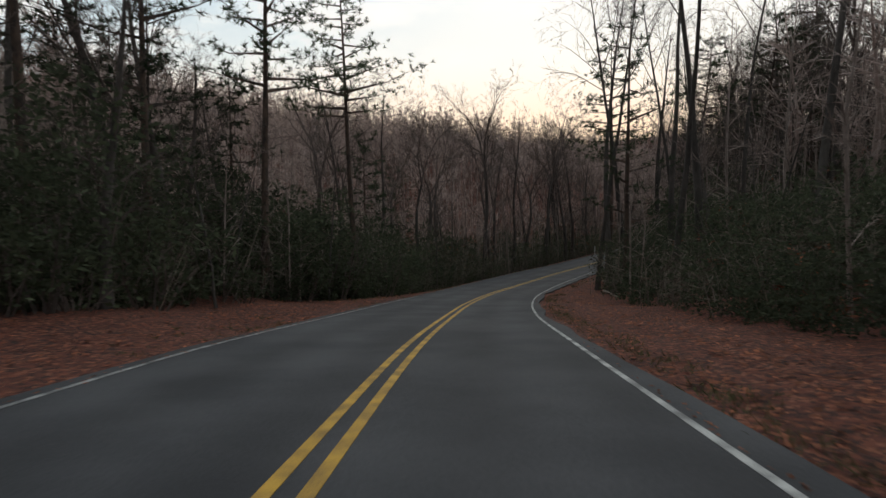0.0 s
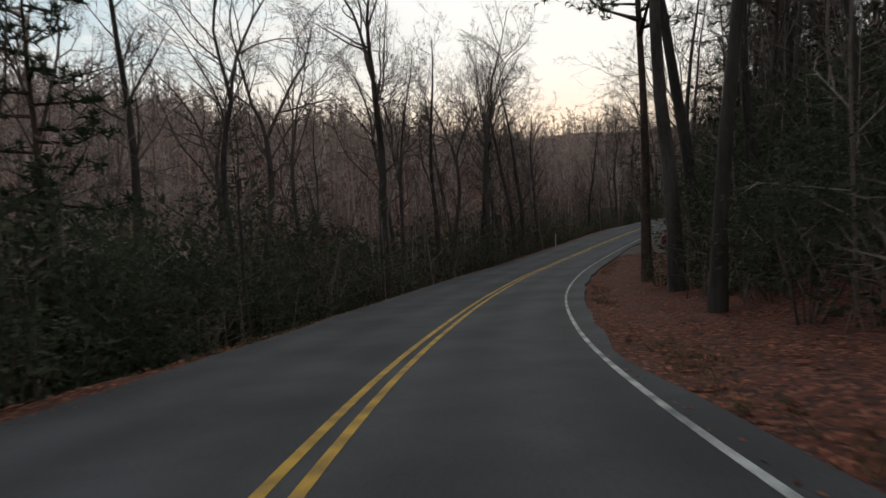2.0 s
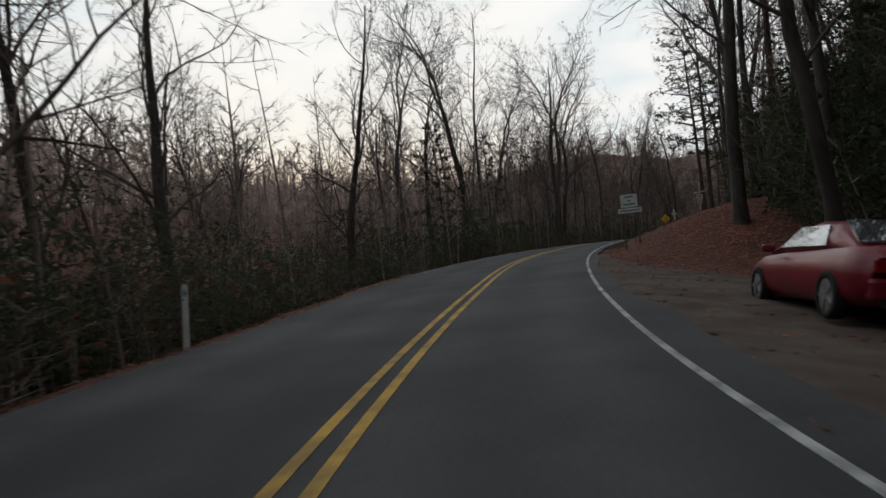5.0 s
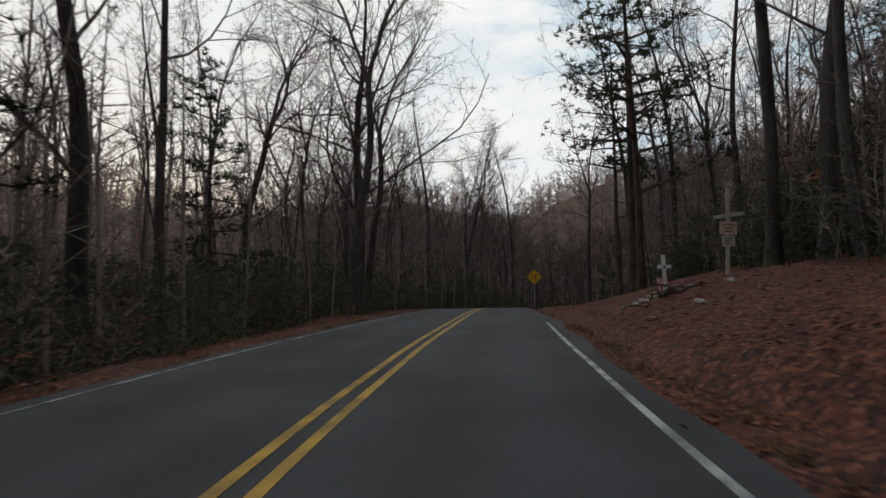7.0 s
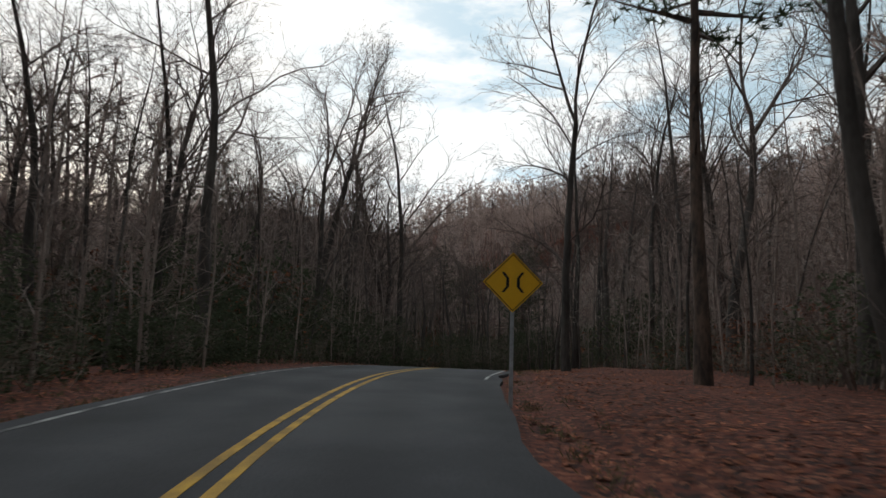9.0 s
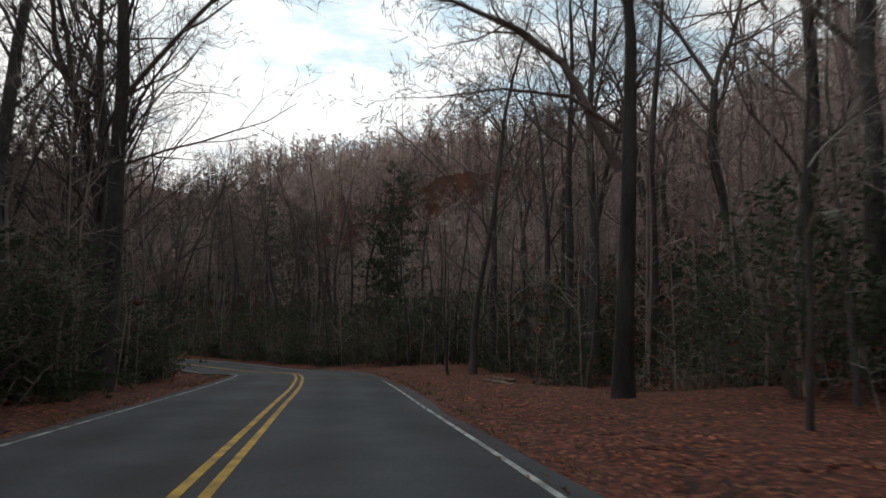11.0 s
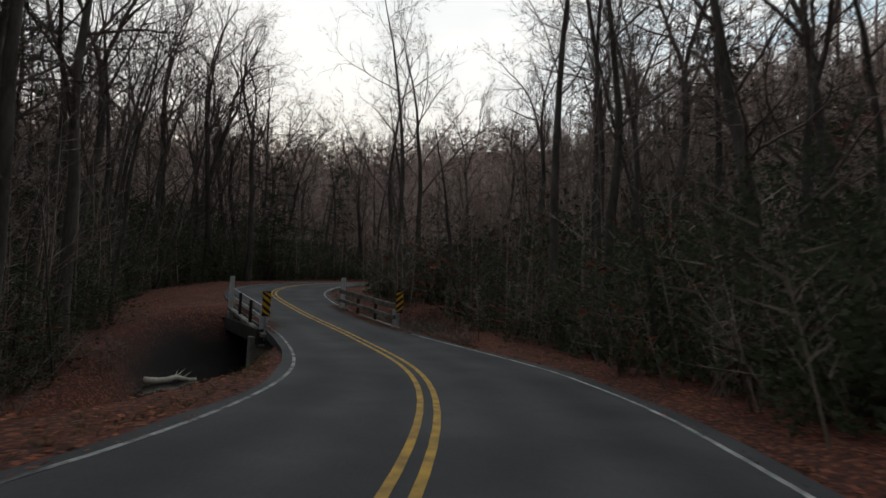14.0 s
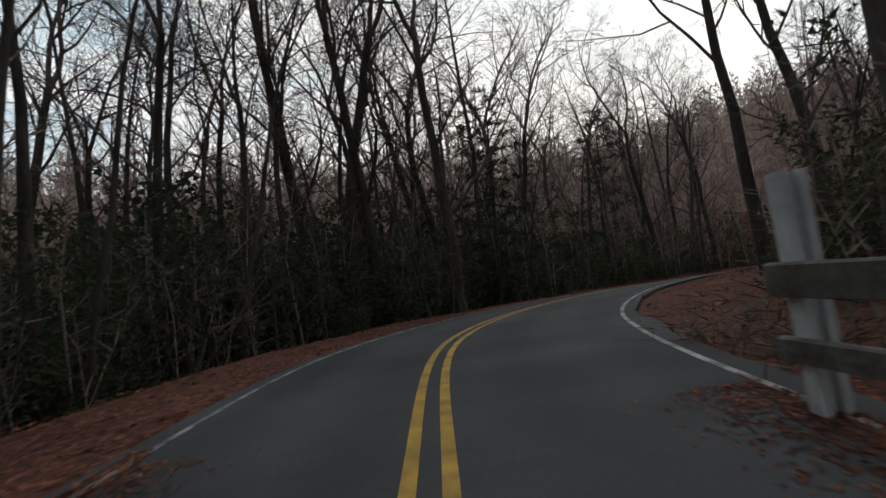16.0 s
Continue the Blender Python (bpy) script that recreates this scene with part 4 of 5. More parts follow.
scatter(SHRUBS, 60, 6, 12, 0.8, (1.1, 1.7), lambda r, l: l < 0 and (r < 40 or 240 < r < 258) and wooded(r, l))
scatter(SHRUBS, 270, 5.2, 14, 0.8, (0.7, 1.3), lambda r, l: wooded(r, l) and not (l > 0 and 148 < r < 198 and rng.random() < 0.7))
scatter(BIG, 9, 14, 40, 1.6, (1.0, 1.25), lambda r, l: l > 0 and 190 < r < 206, 4.0)
scatter(BIG, 16, 6, 24, 1.6, (0.9, 1.15), lambda r, l: l < 0 and 166 < r < 186 and wooded(r, l), 4.0)

# ---- far woods and undergrowth, past counting ----
def replicate(name, shapes, places, material, label, category):
    """One mesh of many turned and sized copies of a few shapes. places: shape, x, y, z, turn, width, height."""
    vs, fs, base = [], [], 0
    for k, sh in enumerate(shapes):
        p = np.array([q[1:] for q in places if q[0] == k], float).reshape(-1, 6)
        if not len(p):
            continue
        v = np.array(sh.v)
        f = np.array([t for q in sh.f for t in ((q,) if len(q) == 3 else ((q[0], q[1], q[2]), (q[0], q[2], q[3])))])
        c, sn = np.cos(p[:, 3])[:, None], np.sin(p[:, 3])[:, None]
        x = (v[None, :, 0] * c - v[None, :, 1] * sn) * p[:, 4:5] + p[:, 0:1]
        y = (v[None, :, 0] * sn + v[None, :, 1] * c) * p[:, 4:5] + p[:, 1:2]
        z = v[None, :, 2] * p[:, 5:6] + p[:, 2:3]
        vs.append(np.stack([x, y, z], -1).reshape(-1, 3))
        fs.append((f[None] + base + (np.arange(len(p)) * len(v))[:, None, None]).reshape(-1, 3))
        base += len(p) * len(v)
    vs, fs = np.concatenate(vs), np.concatenate(fs)
    me = bpy.data.meshes.new(name)
    me.vertices.add(len(vs))
    me.vertices.foreach_set("co", vs.ravel())
    me.loops.add(len(fs) * 3)
    me.loops.foreach_set("vertex_index", fs.ravel().astype(np.int32))
    me.polygons.add(len(fs))
    me.polygons.foreach_set("loop_start", (np.arange(len(fs)) * 3).astype(np.int32))
    me.update(calc_edges=True)
    me.materials.append(material)
    return tagged(new(name, me), label, category, kind="stuff")


def far_tree(seed, limbs, twigs, fine=0.045):
    rr, s = random.Random(seed), Shape()
    h = 16
    mid, top = Vector((rr.gauss(0, 0.3), rr.gauss(0, 0.3), 8)), Vector((rr.gauss(0, 0.8), rr.gauss(0, 0.8), h))
    s.tube([Vector((0, 0, -0.3)), mid, top], [0.17, 0.12, 0.02], 4)
    for b in range(limbs):
        f = 0.28 + 0.7 * (b + rr.random()) / limbs
        at = Vector((0, 0, -0.3)).lerp(mid, f * 2) if f < 0.5 else mid.lerp(top, f * 2 - 1)
        a = rr.uniform(0, 6.3)
        ln = h * rr.uniform(0.16, 0.32) * (1.25 - f)
        dv = Vector((math.cos(a), math.sin(a), rr.uniform(0.4, 1.4))).normalized()
        tip = at + dv * ln
        s.spike(at, tip, 0.055)
        for c in range(twigs):
            g = at.lerp(tip, rr.uniform(0.2, 0.85))
            s.blade(g, g + tilt(dv, rr, 0.9) * ln * rr.uniform(0.4, 0.95), fine)
    return s


def brush(seed, stems, reach):
    """A clump of bare stems and side twigs, about 3 m high."""
    rr, s = random.Random(seed), Shape()
    for k in range(stems):
        p = Vector((rr.gauss(0, 0.55), rr.gauss(0, 0.55), -0.15))
        q = p + Vector((rr.gauss(0, 0.28), rr.gauss(0, 0.28), 1)) * rr.uniform(1.4, 3.2)
        s.spike(p, q, 0.022)
        for j in range(reach):
            g = p.lerp(q, rr.uniform(0.25, 0.95))
            s.blade(g, g + Vector((rr.gauss(0, 0.5), rr.gauss(0, 0.5), rr.uniform(0, 0.6))) * 0.9, 0.02)
    return s


def foliage(seed, leaves, size):
    """A ragged crown of evergreen leaves in sprays, about 3 m high."""
    rr, s = random.Random(seed), Shape()
    for k in range(leaves // 6):
        a, h = rr.uniform(0, 6.3), rr.random() ** 1.25
        r = 1.5 * (0.45 + 0.6 * math.sin(math.pi * min(h * 0.9 + 0.1, 1))) * rr.random() ** 0.45 * (0.7 + 0.45 * math.sin(3 * a + seed))
        c = Vector((math.cos(a) * r, math.sin(a) * r, 0.1 + h * 2.9))
        for j in range(6):
            d = Vector((math.cos(a) + rr.gauss(0, 0.8), math.sin(a) + rr.gauss(0, 0.8), rr.gauss(0.1, 0.6))).normalized()
            sd = d.cross(Vector((rr.gauss(0, 1), rr.gauss(0, 1), rr.gauss(0, 1)))).normalized()
            o = c + d * rr.uniform(0, 0.2)
            z = size * (1.15 - 0.6 * h)
            s.blade(o, o + d * z * rr.uniform(0.8, 1.5), z * rr.uniform(0.28, 0.45))
    return s


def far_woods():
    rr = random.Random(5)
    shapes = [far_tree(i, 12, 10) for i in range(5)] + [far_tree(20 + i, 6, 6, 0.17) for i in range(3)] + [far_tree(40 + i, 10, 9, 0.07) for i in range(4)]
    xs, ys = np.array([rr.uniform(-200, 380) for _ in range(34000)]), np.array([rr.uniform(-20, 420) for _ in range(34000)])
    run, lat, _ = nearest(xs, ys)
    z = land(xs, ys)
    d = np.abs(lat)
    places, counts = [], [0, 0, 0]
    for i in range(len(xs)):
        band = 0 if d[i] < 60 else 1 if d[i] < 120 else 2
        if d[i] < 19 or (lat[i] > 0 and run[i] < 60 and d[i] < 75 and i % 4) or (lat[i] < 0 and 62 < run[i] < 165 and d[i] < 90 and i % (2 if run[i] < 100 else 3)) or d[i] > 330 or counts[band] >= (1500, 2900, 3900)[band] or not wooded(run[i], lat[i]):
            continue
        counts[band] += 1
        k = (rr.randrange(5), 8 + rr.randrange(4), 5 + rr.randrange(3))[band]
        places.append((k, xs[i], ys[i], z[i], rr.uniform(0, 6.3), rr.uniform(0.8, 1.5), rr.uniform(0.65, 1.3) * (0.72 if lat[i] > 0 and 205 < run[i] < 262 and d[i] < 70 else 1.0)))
    replicate("far_woods", shapes, places, HAZED_WOOD, "bare winter woods on the hillsides, paled for haze", "woods")


far_woods()


def young_tree(seed):
    """A thin bare tree of about 10 m with a haze of fine twigs."""
    rr, s = random.Random(seed), Shape()
    mid, top = Vector((rr.gauss(0, 0.25), rr.gauss(0, 0.25), 5)), Vector((rr.gauss(0, 0.7), rr.gauss(0, 0.7), 10))
    s.tube([Vector((0, 0, -0.3)), mid, top], [0.06, 0.045, 0.01], 4)
    for b in range(14):
        f = 0.16 + 0.82 * (b + rr.random()) / 14
        at = Vector((0, 0, -0.3)).lerp(mid, f * 2) if f < 0.5 else mid.lerp(top, f * 2 - 1)
        a = rr.uniform(0, 6.3)
        ln = rr.uniform(1.3, 2.7) * (1.2 - 0.7 * f)
        dv = Vector((math.cos(a), math.sin(a), rr.uniform(0.2, 1.2))).normalized()
        tip = at + dv * ln
        s.spike(at, tip, 0.022)
        for c in range(9):
            g = at.lerp(tip, rr.uniform(0.15, 0.95))
            s.blade(g, g + tilt(dv, rr, 0.9) * ln * rr.uniform(0.25, 0.6), 0.014)
    return s


def young_woods():
    rr = random.Random(77)
    shapes = [young_tree(200 + i) for i in range(6)]
    n = 5200
    idx = np.array([rr.randrange(0, len(LINE)) for _ in range(n)])
    side = np.array([rr.choice((-1, 1)) for _ in range(n)])
    edge = np.where(side > 0, wood_edge(RUN[idx], 1), wood_edge(RUN[idx], -1))
    off = side * (edge + 0.8 + np.array([34 * rr.random() ** 1.35 for _ in range(n)]))
    xs, ys = LINE[idx, 0] + RIGHT[idx, 0] * off, LINE[idx, 1] + RIGHT[idx, 1] * off
    run, lat, _ = nearest(xs, ys)
    z = land(xs, ys)
    places = []
    for i in range(n):
        e = abs(lat[i]) - wood_edge(run[i], lat[i])
        if e < 0.6 or in_creek(xs[i], ys[i], 2.6) or len(places) >= 2600:
            continue
        open_wood = (lat[i] > 0 and (run[i] < 66 or 204 < run[i] < 236)) or (lat[i] < 0 and 62 < run[i] < 165)
        if open_wood and rr.random() < 0.6:
            continue
        if run[i] < 66 and e < 6 and rr.random() < 0.65:
            continue
        h = rr.uniform(0.5, 1.25) * np.interp(e, [0, 4, 12], [0.6, 1.0, 1.25]) * (0.75 if run[i] > 245 else 1.0)
        places.append((rr.randrange(6), xs[i], ys[i], z[i], rr.uniform(0, 6.3), h ** 0.7, h))
    replicate("young_woods", shapes, places, YOUNG_BARK, "thicket of thin bare young trees", "woods")


def undergrowth():
    rr = random.Random(8)
    twigs = [brush(30 + i, 10, 7) for i in range(4)]
    leaves = [foliage(60 + i, 420, 0.125) for i in range(5)] + [foliage(80 + i, 170, 0.24) for i in range(3)]
    dry = [foliage(95 + i, 120, 0.16) for i in range(2)]
    t_at, l_at, d_at = [], [], []
    n = 11000
    idx = np.array([rr.randrange(0, len(LINE)) for _ in range(n)])
    side = np.array([rr.choice((-1, 1)) for _ in range(n)])
    edge = np.where(side > 0, wood_edge(RUN[idx], 1), wood_edge(RUN[idx], -1))
    deep = np.array([11 * rr.random() ** 1.2 if rr.random() < 0.5 else 42 * rr.random() for _ in range(n)]) + 0.7
    off = side * (edge + deep)
    xs, ys = LINE[idx, 0] + RIGHT[idx, 0] * off, LINE[idx, 1] + RIGHT[idx, 1] * off
    run, lat, _ = nearest(xs, ys)
    z = land(xs, ys)
    for i in range(n):
        d = abs(lat[i])
        e = d - wood_edge(run[i], lat[i])
        if e < 0.5 or in_creek(xs[i], ys[i], 1.9):
            continue
        bare = lat[i] > 0 and 140 < run[i] < 184
        grow = np.interp(e, [0, 2, 6, 14, 40], [0.5, 1.1, 1.8, 2.5, 3.2]) * rr.uniform(0.55, 1.25)
        grow = min(grow, 2.1)
        if bare:
            grow *= 0.6
        elif lat[i] > 0 and 66 < run[i] < 110:
            grow = min(grow * 1.9, 2.4)
        elif lat[i] > 0 and 196 < run[i] < 232:
            grow = min(grow * 1.5, 1.7)
        elif lat[i] > 0 and run[i] < 52:
            grow = min(grow, 1.25)
        elif lat[i] < 0 and run[i] < 62:
            grow = min(grow * 1.4, 2.5)
        elif run[i] > 244 and lat[i] > 0:
            grow *= 0.75
        elif lat[i] < 0 and 95 < run[i] < 160:
            grow *= 0.6
        elif run[i] > 238:
            grow *= 1.35 if run[i] < 275 else 0.75
        spot = (xs[i], ys[i], z[i], rr.uniform(0, 6.3), grow ** 0.65, grow)
        u = rr.random()
        if within(OPEN_VERGE, xs[i], ys[i]):
            continue
        if u < (0.12 if bare else 0.88 if lat[i] < 0 and 236 < run[i] < 285 else 0.78 if (lat[i] < 0 and (run[i] > 236 or run[i] < 62)) or (lat[i] > 0 and (196 < run[i] < 234 or run[i] < 104)) else 0.68 if e < 5 else 0.5):
            if e < 5:
                l_at.append((rr.randrange(5), *spot))
            else:
                l_at.append((5 + rr.randrange(3), *spot))
        elif u < 0.8 and e > 1.5:
            d_at.append((rr.randrange(2), *spot[:4], spot[4] * 1.2, spot[5] * 0.9))
        elif len(t_at) < 2500:
            t_at.append((rr.randrange(4), *spot))
    for k in range(46):
        i = i_br + rr.randrange(-7, 8)
        o = 3.3 + 0.7 * rr.random()
        x, y = LINE[i, 0] + RIGHT[i, 0] * o, LINE[i, 1] + RIGHT[i, 1] * o
        t_at.append((rr.randrange(4), x, y, max(land1(x, y), LINE[i, 2] - 0.6), rr.uniform(0, 6.3), 0.5, rr.uniform(0.25, 0.42)))
    for k in range(150):
        p, q = rr.choice(list(zip(CREEK[4:9], CREEK[5:10])))
        c = p.lerp(q, rr.random())
        x, y = c.x + rr.gauss(0, 2.4), c.y + rr.gauss(0, 2.4)
        if float(nearest(x, y)[1][0]) < -6.6 and not in_creek(x, y, 1.6):
            t_at.append((rr.randrange(4), x, y, land1(x, y), rr.uniform(0, 6.3), 0.7, rr.uniform(0.15, 0.5)))
            if k % 3 == 0:
                d_at.insert(0, (rr.randrange(2), x + 0.6, y - 0.4, land1(x + 0.6, y - 0.4), rr.uniform(0, 6.3), 0.6, rr.uniform(0.12, 0.3)))
    replicate("undergrowth", twigs, t_at, BRUSH, "tangle of bare brown brush under the trees", "brush")
    replicate("evergreen_thicket", leaves, l_at[:4000], EVERGREEN, "dense dark evergreen thicket under the trees", "thicket")
    replicate("dry_leaf_brush", dry, d_at[:700], DRY_LEAF, "understorey beech brush holding brown dry leaves", "brush")


young_woods()
undergrowth()


def fallen_leaves():
    """Loose leaves on the verges."""
    rr = random.Random(14)
    shapes = []
    for k in range(4):
        s = Shape()
        s.leaf((-0.05, 0, 0.012), Vector((1, 0, rr.uniform(0.0, 0.22))).normalized(), Vector((0, 1, rr.uniform(-0.2, 0.2))).normalized(), 0.12, 0.075)
        shapes.append(s)
    n = 110000
    i = np.array([rr.randrange(8, len(LINE) - 12) for _ in range(n)] + [i_br + rr.randrange(-5, 5) for _ in range(14000)])
    o = np.array([rr.choice((-1, 1)) * (2.95 + abs(rr.gauss(0, 3.2))) for _ in range(n)] + [rr.choice((-1, 1)) * (2.75 - abs(rr.gauss(0, 0.4))) for _ in range(14000)])
    n = len(i)
    f = np.array([rr.random() for _ in range(n)])
    xs = LINE[i, 0] * (1 - f) + LINE[i + 1, 0] * f + RIGHT[i, 0] * o
    ys = LINE[i, 1] * (1 - f) + LINE[i + 1, 1] * f + RIGHT[i, 1] * o
    run, lat, _ = nearest(xs, ys)
    z = land(xs, ys)
    wl_, wr_ = np.interp(run, RUN, WIDE_L), np.interp(run, RUN, WIDE_R)
    places = []
    for k in range(n):
        lim = wr_[k] if lat[k] > 0 else wl_[k]
        deck = abs(run[k] - 234) < 4.5
        if (abs(o[k]) > 2.75) if deck else (abs(lat[k]) < lim - 0.05):
            continue
        on = deck or abs(lat[k]) < lim + 0.2
        zz = LINE[i[k], 2] * (1 - f[k]) + LINE[i[k] + 1, 2] * f[k] if on else z[k]
        if not deck and lim + 0.2 <= abs(lat[k]) < lim + 0.5:
            continue
        g = rr.uniform(0.3, 0.6) if on else rr.uniform(0.5, 1.3)
        places.append((rr.randrange(4), xs[k], ys[k], zz, rr.uniform(0, 6.3), g, g))
    replicate("fallen_leaves", shapes, places, DRY_LEAF, "loose dry brown leaves on the verges", "leaves")


fallen_leaves()


def verge_grass():
    """Short dull tufts along the edge of the asphalt."""
    rr = random.Random(31)
    shapes = []
    for k in range(4):
        s = Shape()
        for j in range(8):
            p = Vector((rr.gauss(0, 0.06), rr.gauss(0, 0.06), -0.01))
            s.blade(p, p + Vector((rr.gauss(0, 0.05), rr.gauss(0, 0.05), rr.uniform(0.05, 0.13))), 0.006)
        shapes.append(s)
    places = []
    for k in range(5200):
        i, f, side = rr.randrange(8, len(LINE) - 14), rr.random(), rr.choice((-1, 1))
        run = RUN[i]
        if noise.noise((run * 0.12, side * 7.0, 0)) < -0.12 or 78 < run < 103 or run > 226:
            continue
        lim = WIDE_R[i] if side > 0 else WIDE_L[i]
        o = side * (lim + 0.62 + abs(rr.gauss(0, 0.4)) + (0.35 if side > 0 and 40 < run < 100 else 0))
        x, y = LINE[i, 0] * (1 - f) + LINE[i + 1, 0] * f + RIGHT[i, 0] * o, LINE[i, 1] * (1 - f) + LINE[i + 1, 1] * f + RIGHT[i, 1] * o
        places.append((rr.randrange(4), x, y, 0, rr.uniform(0, 6.3), rr.uniform(0.8, 1.6), rr.uniform(0.6, 1.5)))
    z = land(np.array([p[1] for p in places]), np.array([p[2] for p in places]))
    places = [(*p[:3], z[k], *p[4:]) for k, p in enumerate(places)]
    replicate("verge_grass", shapes, places, GRASS, "short dull green grass along the road's edge", "grass")


verge_grass()

# ---- the little bridge ----
MARKER_YELLOW = surface("marker_yellow", (0.75, 0.4, 0.03), (0.6, 0.31, 0.03), 6.0, 0.5, 0.05, 50.0)
BLACK = surface("matt_black", (0.018, 0.018, 0.018), (0.012, 0.012, 0.012), 6.0, 0.7, 0.05, 50.0)
DARK_TIMBER = surface("dark_timber", (0.05, 0.042, 0.035), (0.025, 0.022, 0.02), 2.0, 0.9, 0.5, 18.0)
# stained concrete darkened further to stand for the shadow it lies in
SHADED_CONCRETE = surface("shaded_stained_concrete", (0.032, 0.03, 0.028), (0.014, 0.013, 0.012), 2.2, 0.85, 0.5, 22.0)
RAIL_PAINT = surface("weathered_rail", (0.72, 0.73, 0.74), (0.52, 0.53, 0.53), 3.0, 0.5, 0.1, 22.0)
# shade on the right rails' road side is put into this colour
RAIL_SHADED = surface("shaded_rail", (0.2, 0.185, 0.165), (0.09, 0.08, 0.07), 2.5, 0.8, 0.4, 18.0)

NEAR_L, FAR_L, NEAR_R, FAR_R = Vector((138.05, 168.3, -8.58)), Vector((138.7, 174.9, -8.0)), Vector((143.9, 168.5, -8.42)), Vector((144.53, 175.1, -7.98))
BR_TURN = math.degrees(math.atan2(-(FAR_L - NEAR_L).x, (FAR_L - NEAR_L).y))


def h_post(height):
    """An H-section steel post: two flanges joined by a web."""
    s = Shape()
    a, b, c, w = 0.1, 0.038, 0.075, 0.012
    outline = [(-a, -c), (-b, -c), (-b, -w), (b, -w), (b, -c), (a, -c), (a, c), (b, c), (b, w), (-b, w), (-b, c), (-a, c)]
    n = len(outline)
    s.v = [(x, y, z) for z in (0, height) for x, y in outline]
    s.f = [(i, (i + 1) % n, n + (i + 1) % n, n + i) for i in range(n)]
    for o in (0, n):
        for q in ((0, 1, 10, 11), (2, 3, 8, 9), (4, 5, 6, 7)):
            s.f.append(tuple(o + k for k in q))
    return s


def guard_rail(near, far, side, top_far, paint):
    """One side of the bridge: H posts, two box rails, kerb."""
    ob = new("bridge_railing")
    ob.matrix_basis = Matrix.Translation(near)
    d = far - near
    n = 4
    for k in range(n):
        f = k / (n - 1)
        h = 0.9 if k == 0 else top_far if k == n - 1 else 1.0
        sh = h_post(h + 0.45)
        if 0 < k < n - 1:
            sh.v = [(x * 0.55, y * 0.6, z) for x, y, z in sh.v]
        turn = Matrix.Translation(d * f - Vector((0, 0, 0.45))) @ pose(0, 0, 0, 0, 0, BR_TURN)
        sh.v = [(turn @ Vector(q))[:] for q in sh.v]
        part("post", sh, RAIL_PAINT if k in (0, n - 1) else DARK_TIMBER, ob, "pale painted H-section post" if k in (0, n - 1) else "dark stained post")
    inward = Vector((d.y, -d.x, 0)).normalized() * side
    for lo, hi, name in ((0.74, 0.97, "top_rail"), (0.43, 0.58, "lower_rail")) if side > 0 else ((0.84, 1.08, "top_rail"), (0.4, 0.58, "lower_rail")):
        sh = Shape()
        prof = [(0.09, lo), (0.15, lo + 0.015), (0.155, lo + (hi - lo) * 0.5), (0.15, hi - 0.015), (0.13, hi), (0.09, hi)]
        for f in np.linspace(-0.03, 1.03, 7):
            for x, z in prof:
                p = d * f + inward * x
                sh.v.append((p.x, p.y, p.z + z))
        m = len(prof)
        for k in range(6):
            for j in range(m):
                j2 = (j + 1) % m
                sh.f.append((k * m + j, (k + 1) * m + j, (k + 1) * m + j2, k * m + j2))
        sh.f += [tuple(range(m)), tuple(6 * m + j for j in reversed(range(m)))]
        part(name, sh, paint, ob, "weathered painted rail")
    sh = Shape()
    sh.box((0.22, d.length + 0.8, 0.14), (0, d.length / 2, 0.01))
    turn = pose(0, 0, 0, math.degrees(math.atan2(d.z, d.xy.length)), 0, BR_TURN)
    sh.v = [(turn @ Vector(q))[:] for q in sh.v]
    part("kerb", sh, CONCRETE, ob, bevel=0.015)
    return tagged(ob, "low bridge railing of pale steel rails on H posts", "railing", "bridge railings")


guard_rail(NEAR_L, FAR_L, 1, 1.55, RAIL_PAINT)
# this side gets the rail colour darkened for shade
guard_rail(NEAR_R, FAR_R, -1, 1.68, RAIL_SHADED)


def bridge_deck():
    """Deck edge beams and abutments of the bridge."""
    ob = new("bridge")
    mid = (NEAR_L + FAR_L + NEAR_R + FAR_R) / 4
    ob.matrix_basis = pose(mid.x, mid.y, mid.z, 0, 0, BR_TURN)
    for x in (-2.95, 2.95):
        sh = Shape()
        sh.box((0.35, 7.6, 0.55), (x, 0, -0.42))
        part("edge_beam", sh, DARK_TIMBER, ob, "dark stained edge beam", bevel=0.02)
    for y in (-3.4, 3.4):
        sh = Shape()
        sh.box((6.6, 0.5, 2.6), (0, y, -1.75))
        part("abutment", sh, CONCRETE, ob, "stained concrete abutment", bevel=0.03)
    # sloping wing wall beyond the creek, its shadow painted in with the stain
    sh = Shape()
    for x, y, top in ((-3.0, 3.2, -0.1), (-4.0, 3.55, -0.45), (-5.1, 3.95, -1.1)):
        for dy, z in ((-0.15, -3.2), (-0.15, top), (0.15, top), (0.15, -3.2)):
            sh.v.append((x, y + dy, z))
    for k in (0, 4):
        sh.f += [(k + j, k + (j + 1) % 4, k + 4 + (j + 1) % 4, k + 4 + j) for j in range(4)]
    sh.f += [(3, 2, 1, 0), (8, 9, 10, 11)]
    part("wing_wall", sh, SHADED_CONCRETE, ob, "near-black concrete wing wall, stain and shadow in its colour")
    sh = Shape()
    sh.box((5.6, 7.4, 0.25), (0, 0, -0.42))
    part("deck_slab", sh, CONCRETE, ob)
    tagged(ob, "short concrete road bridge over a creek", "bridge")


bridge_deck()


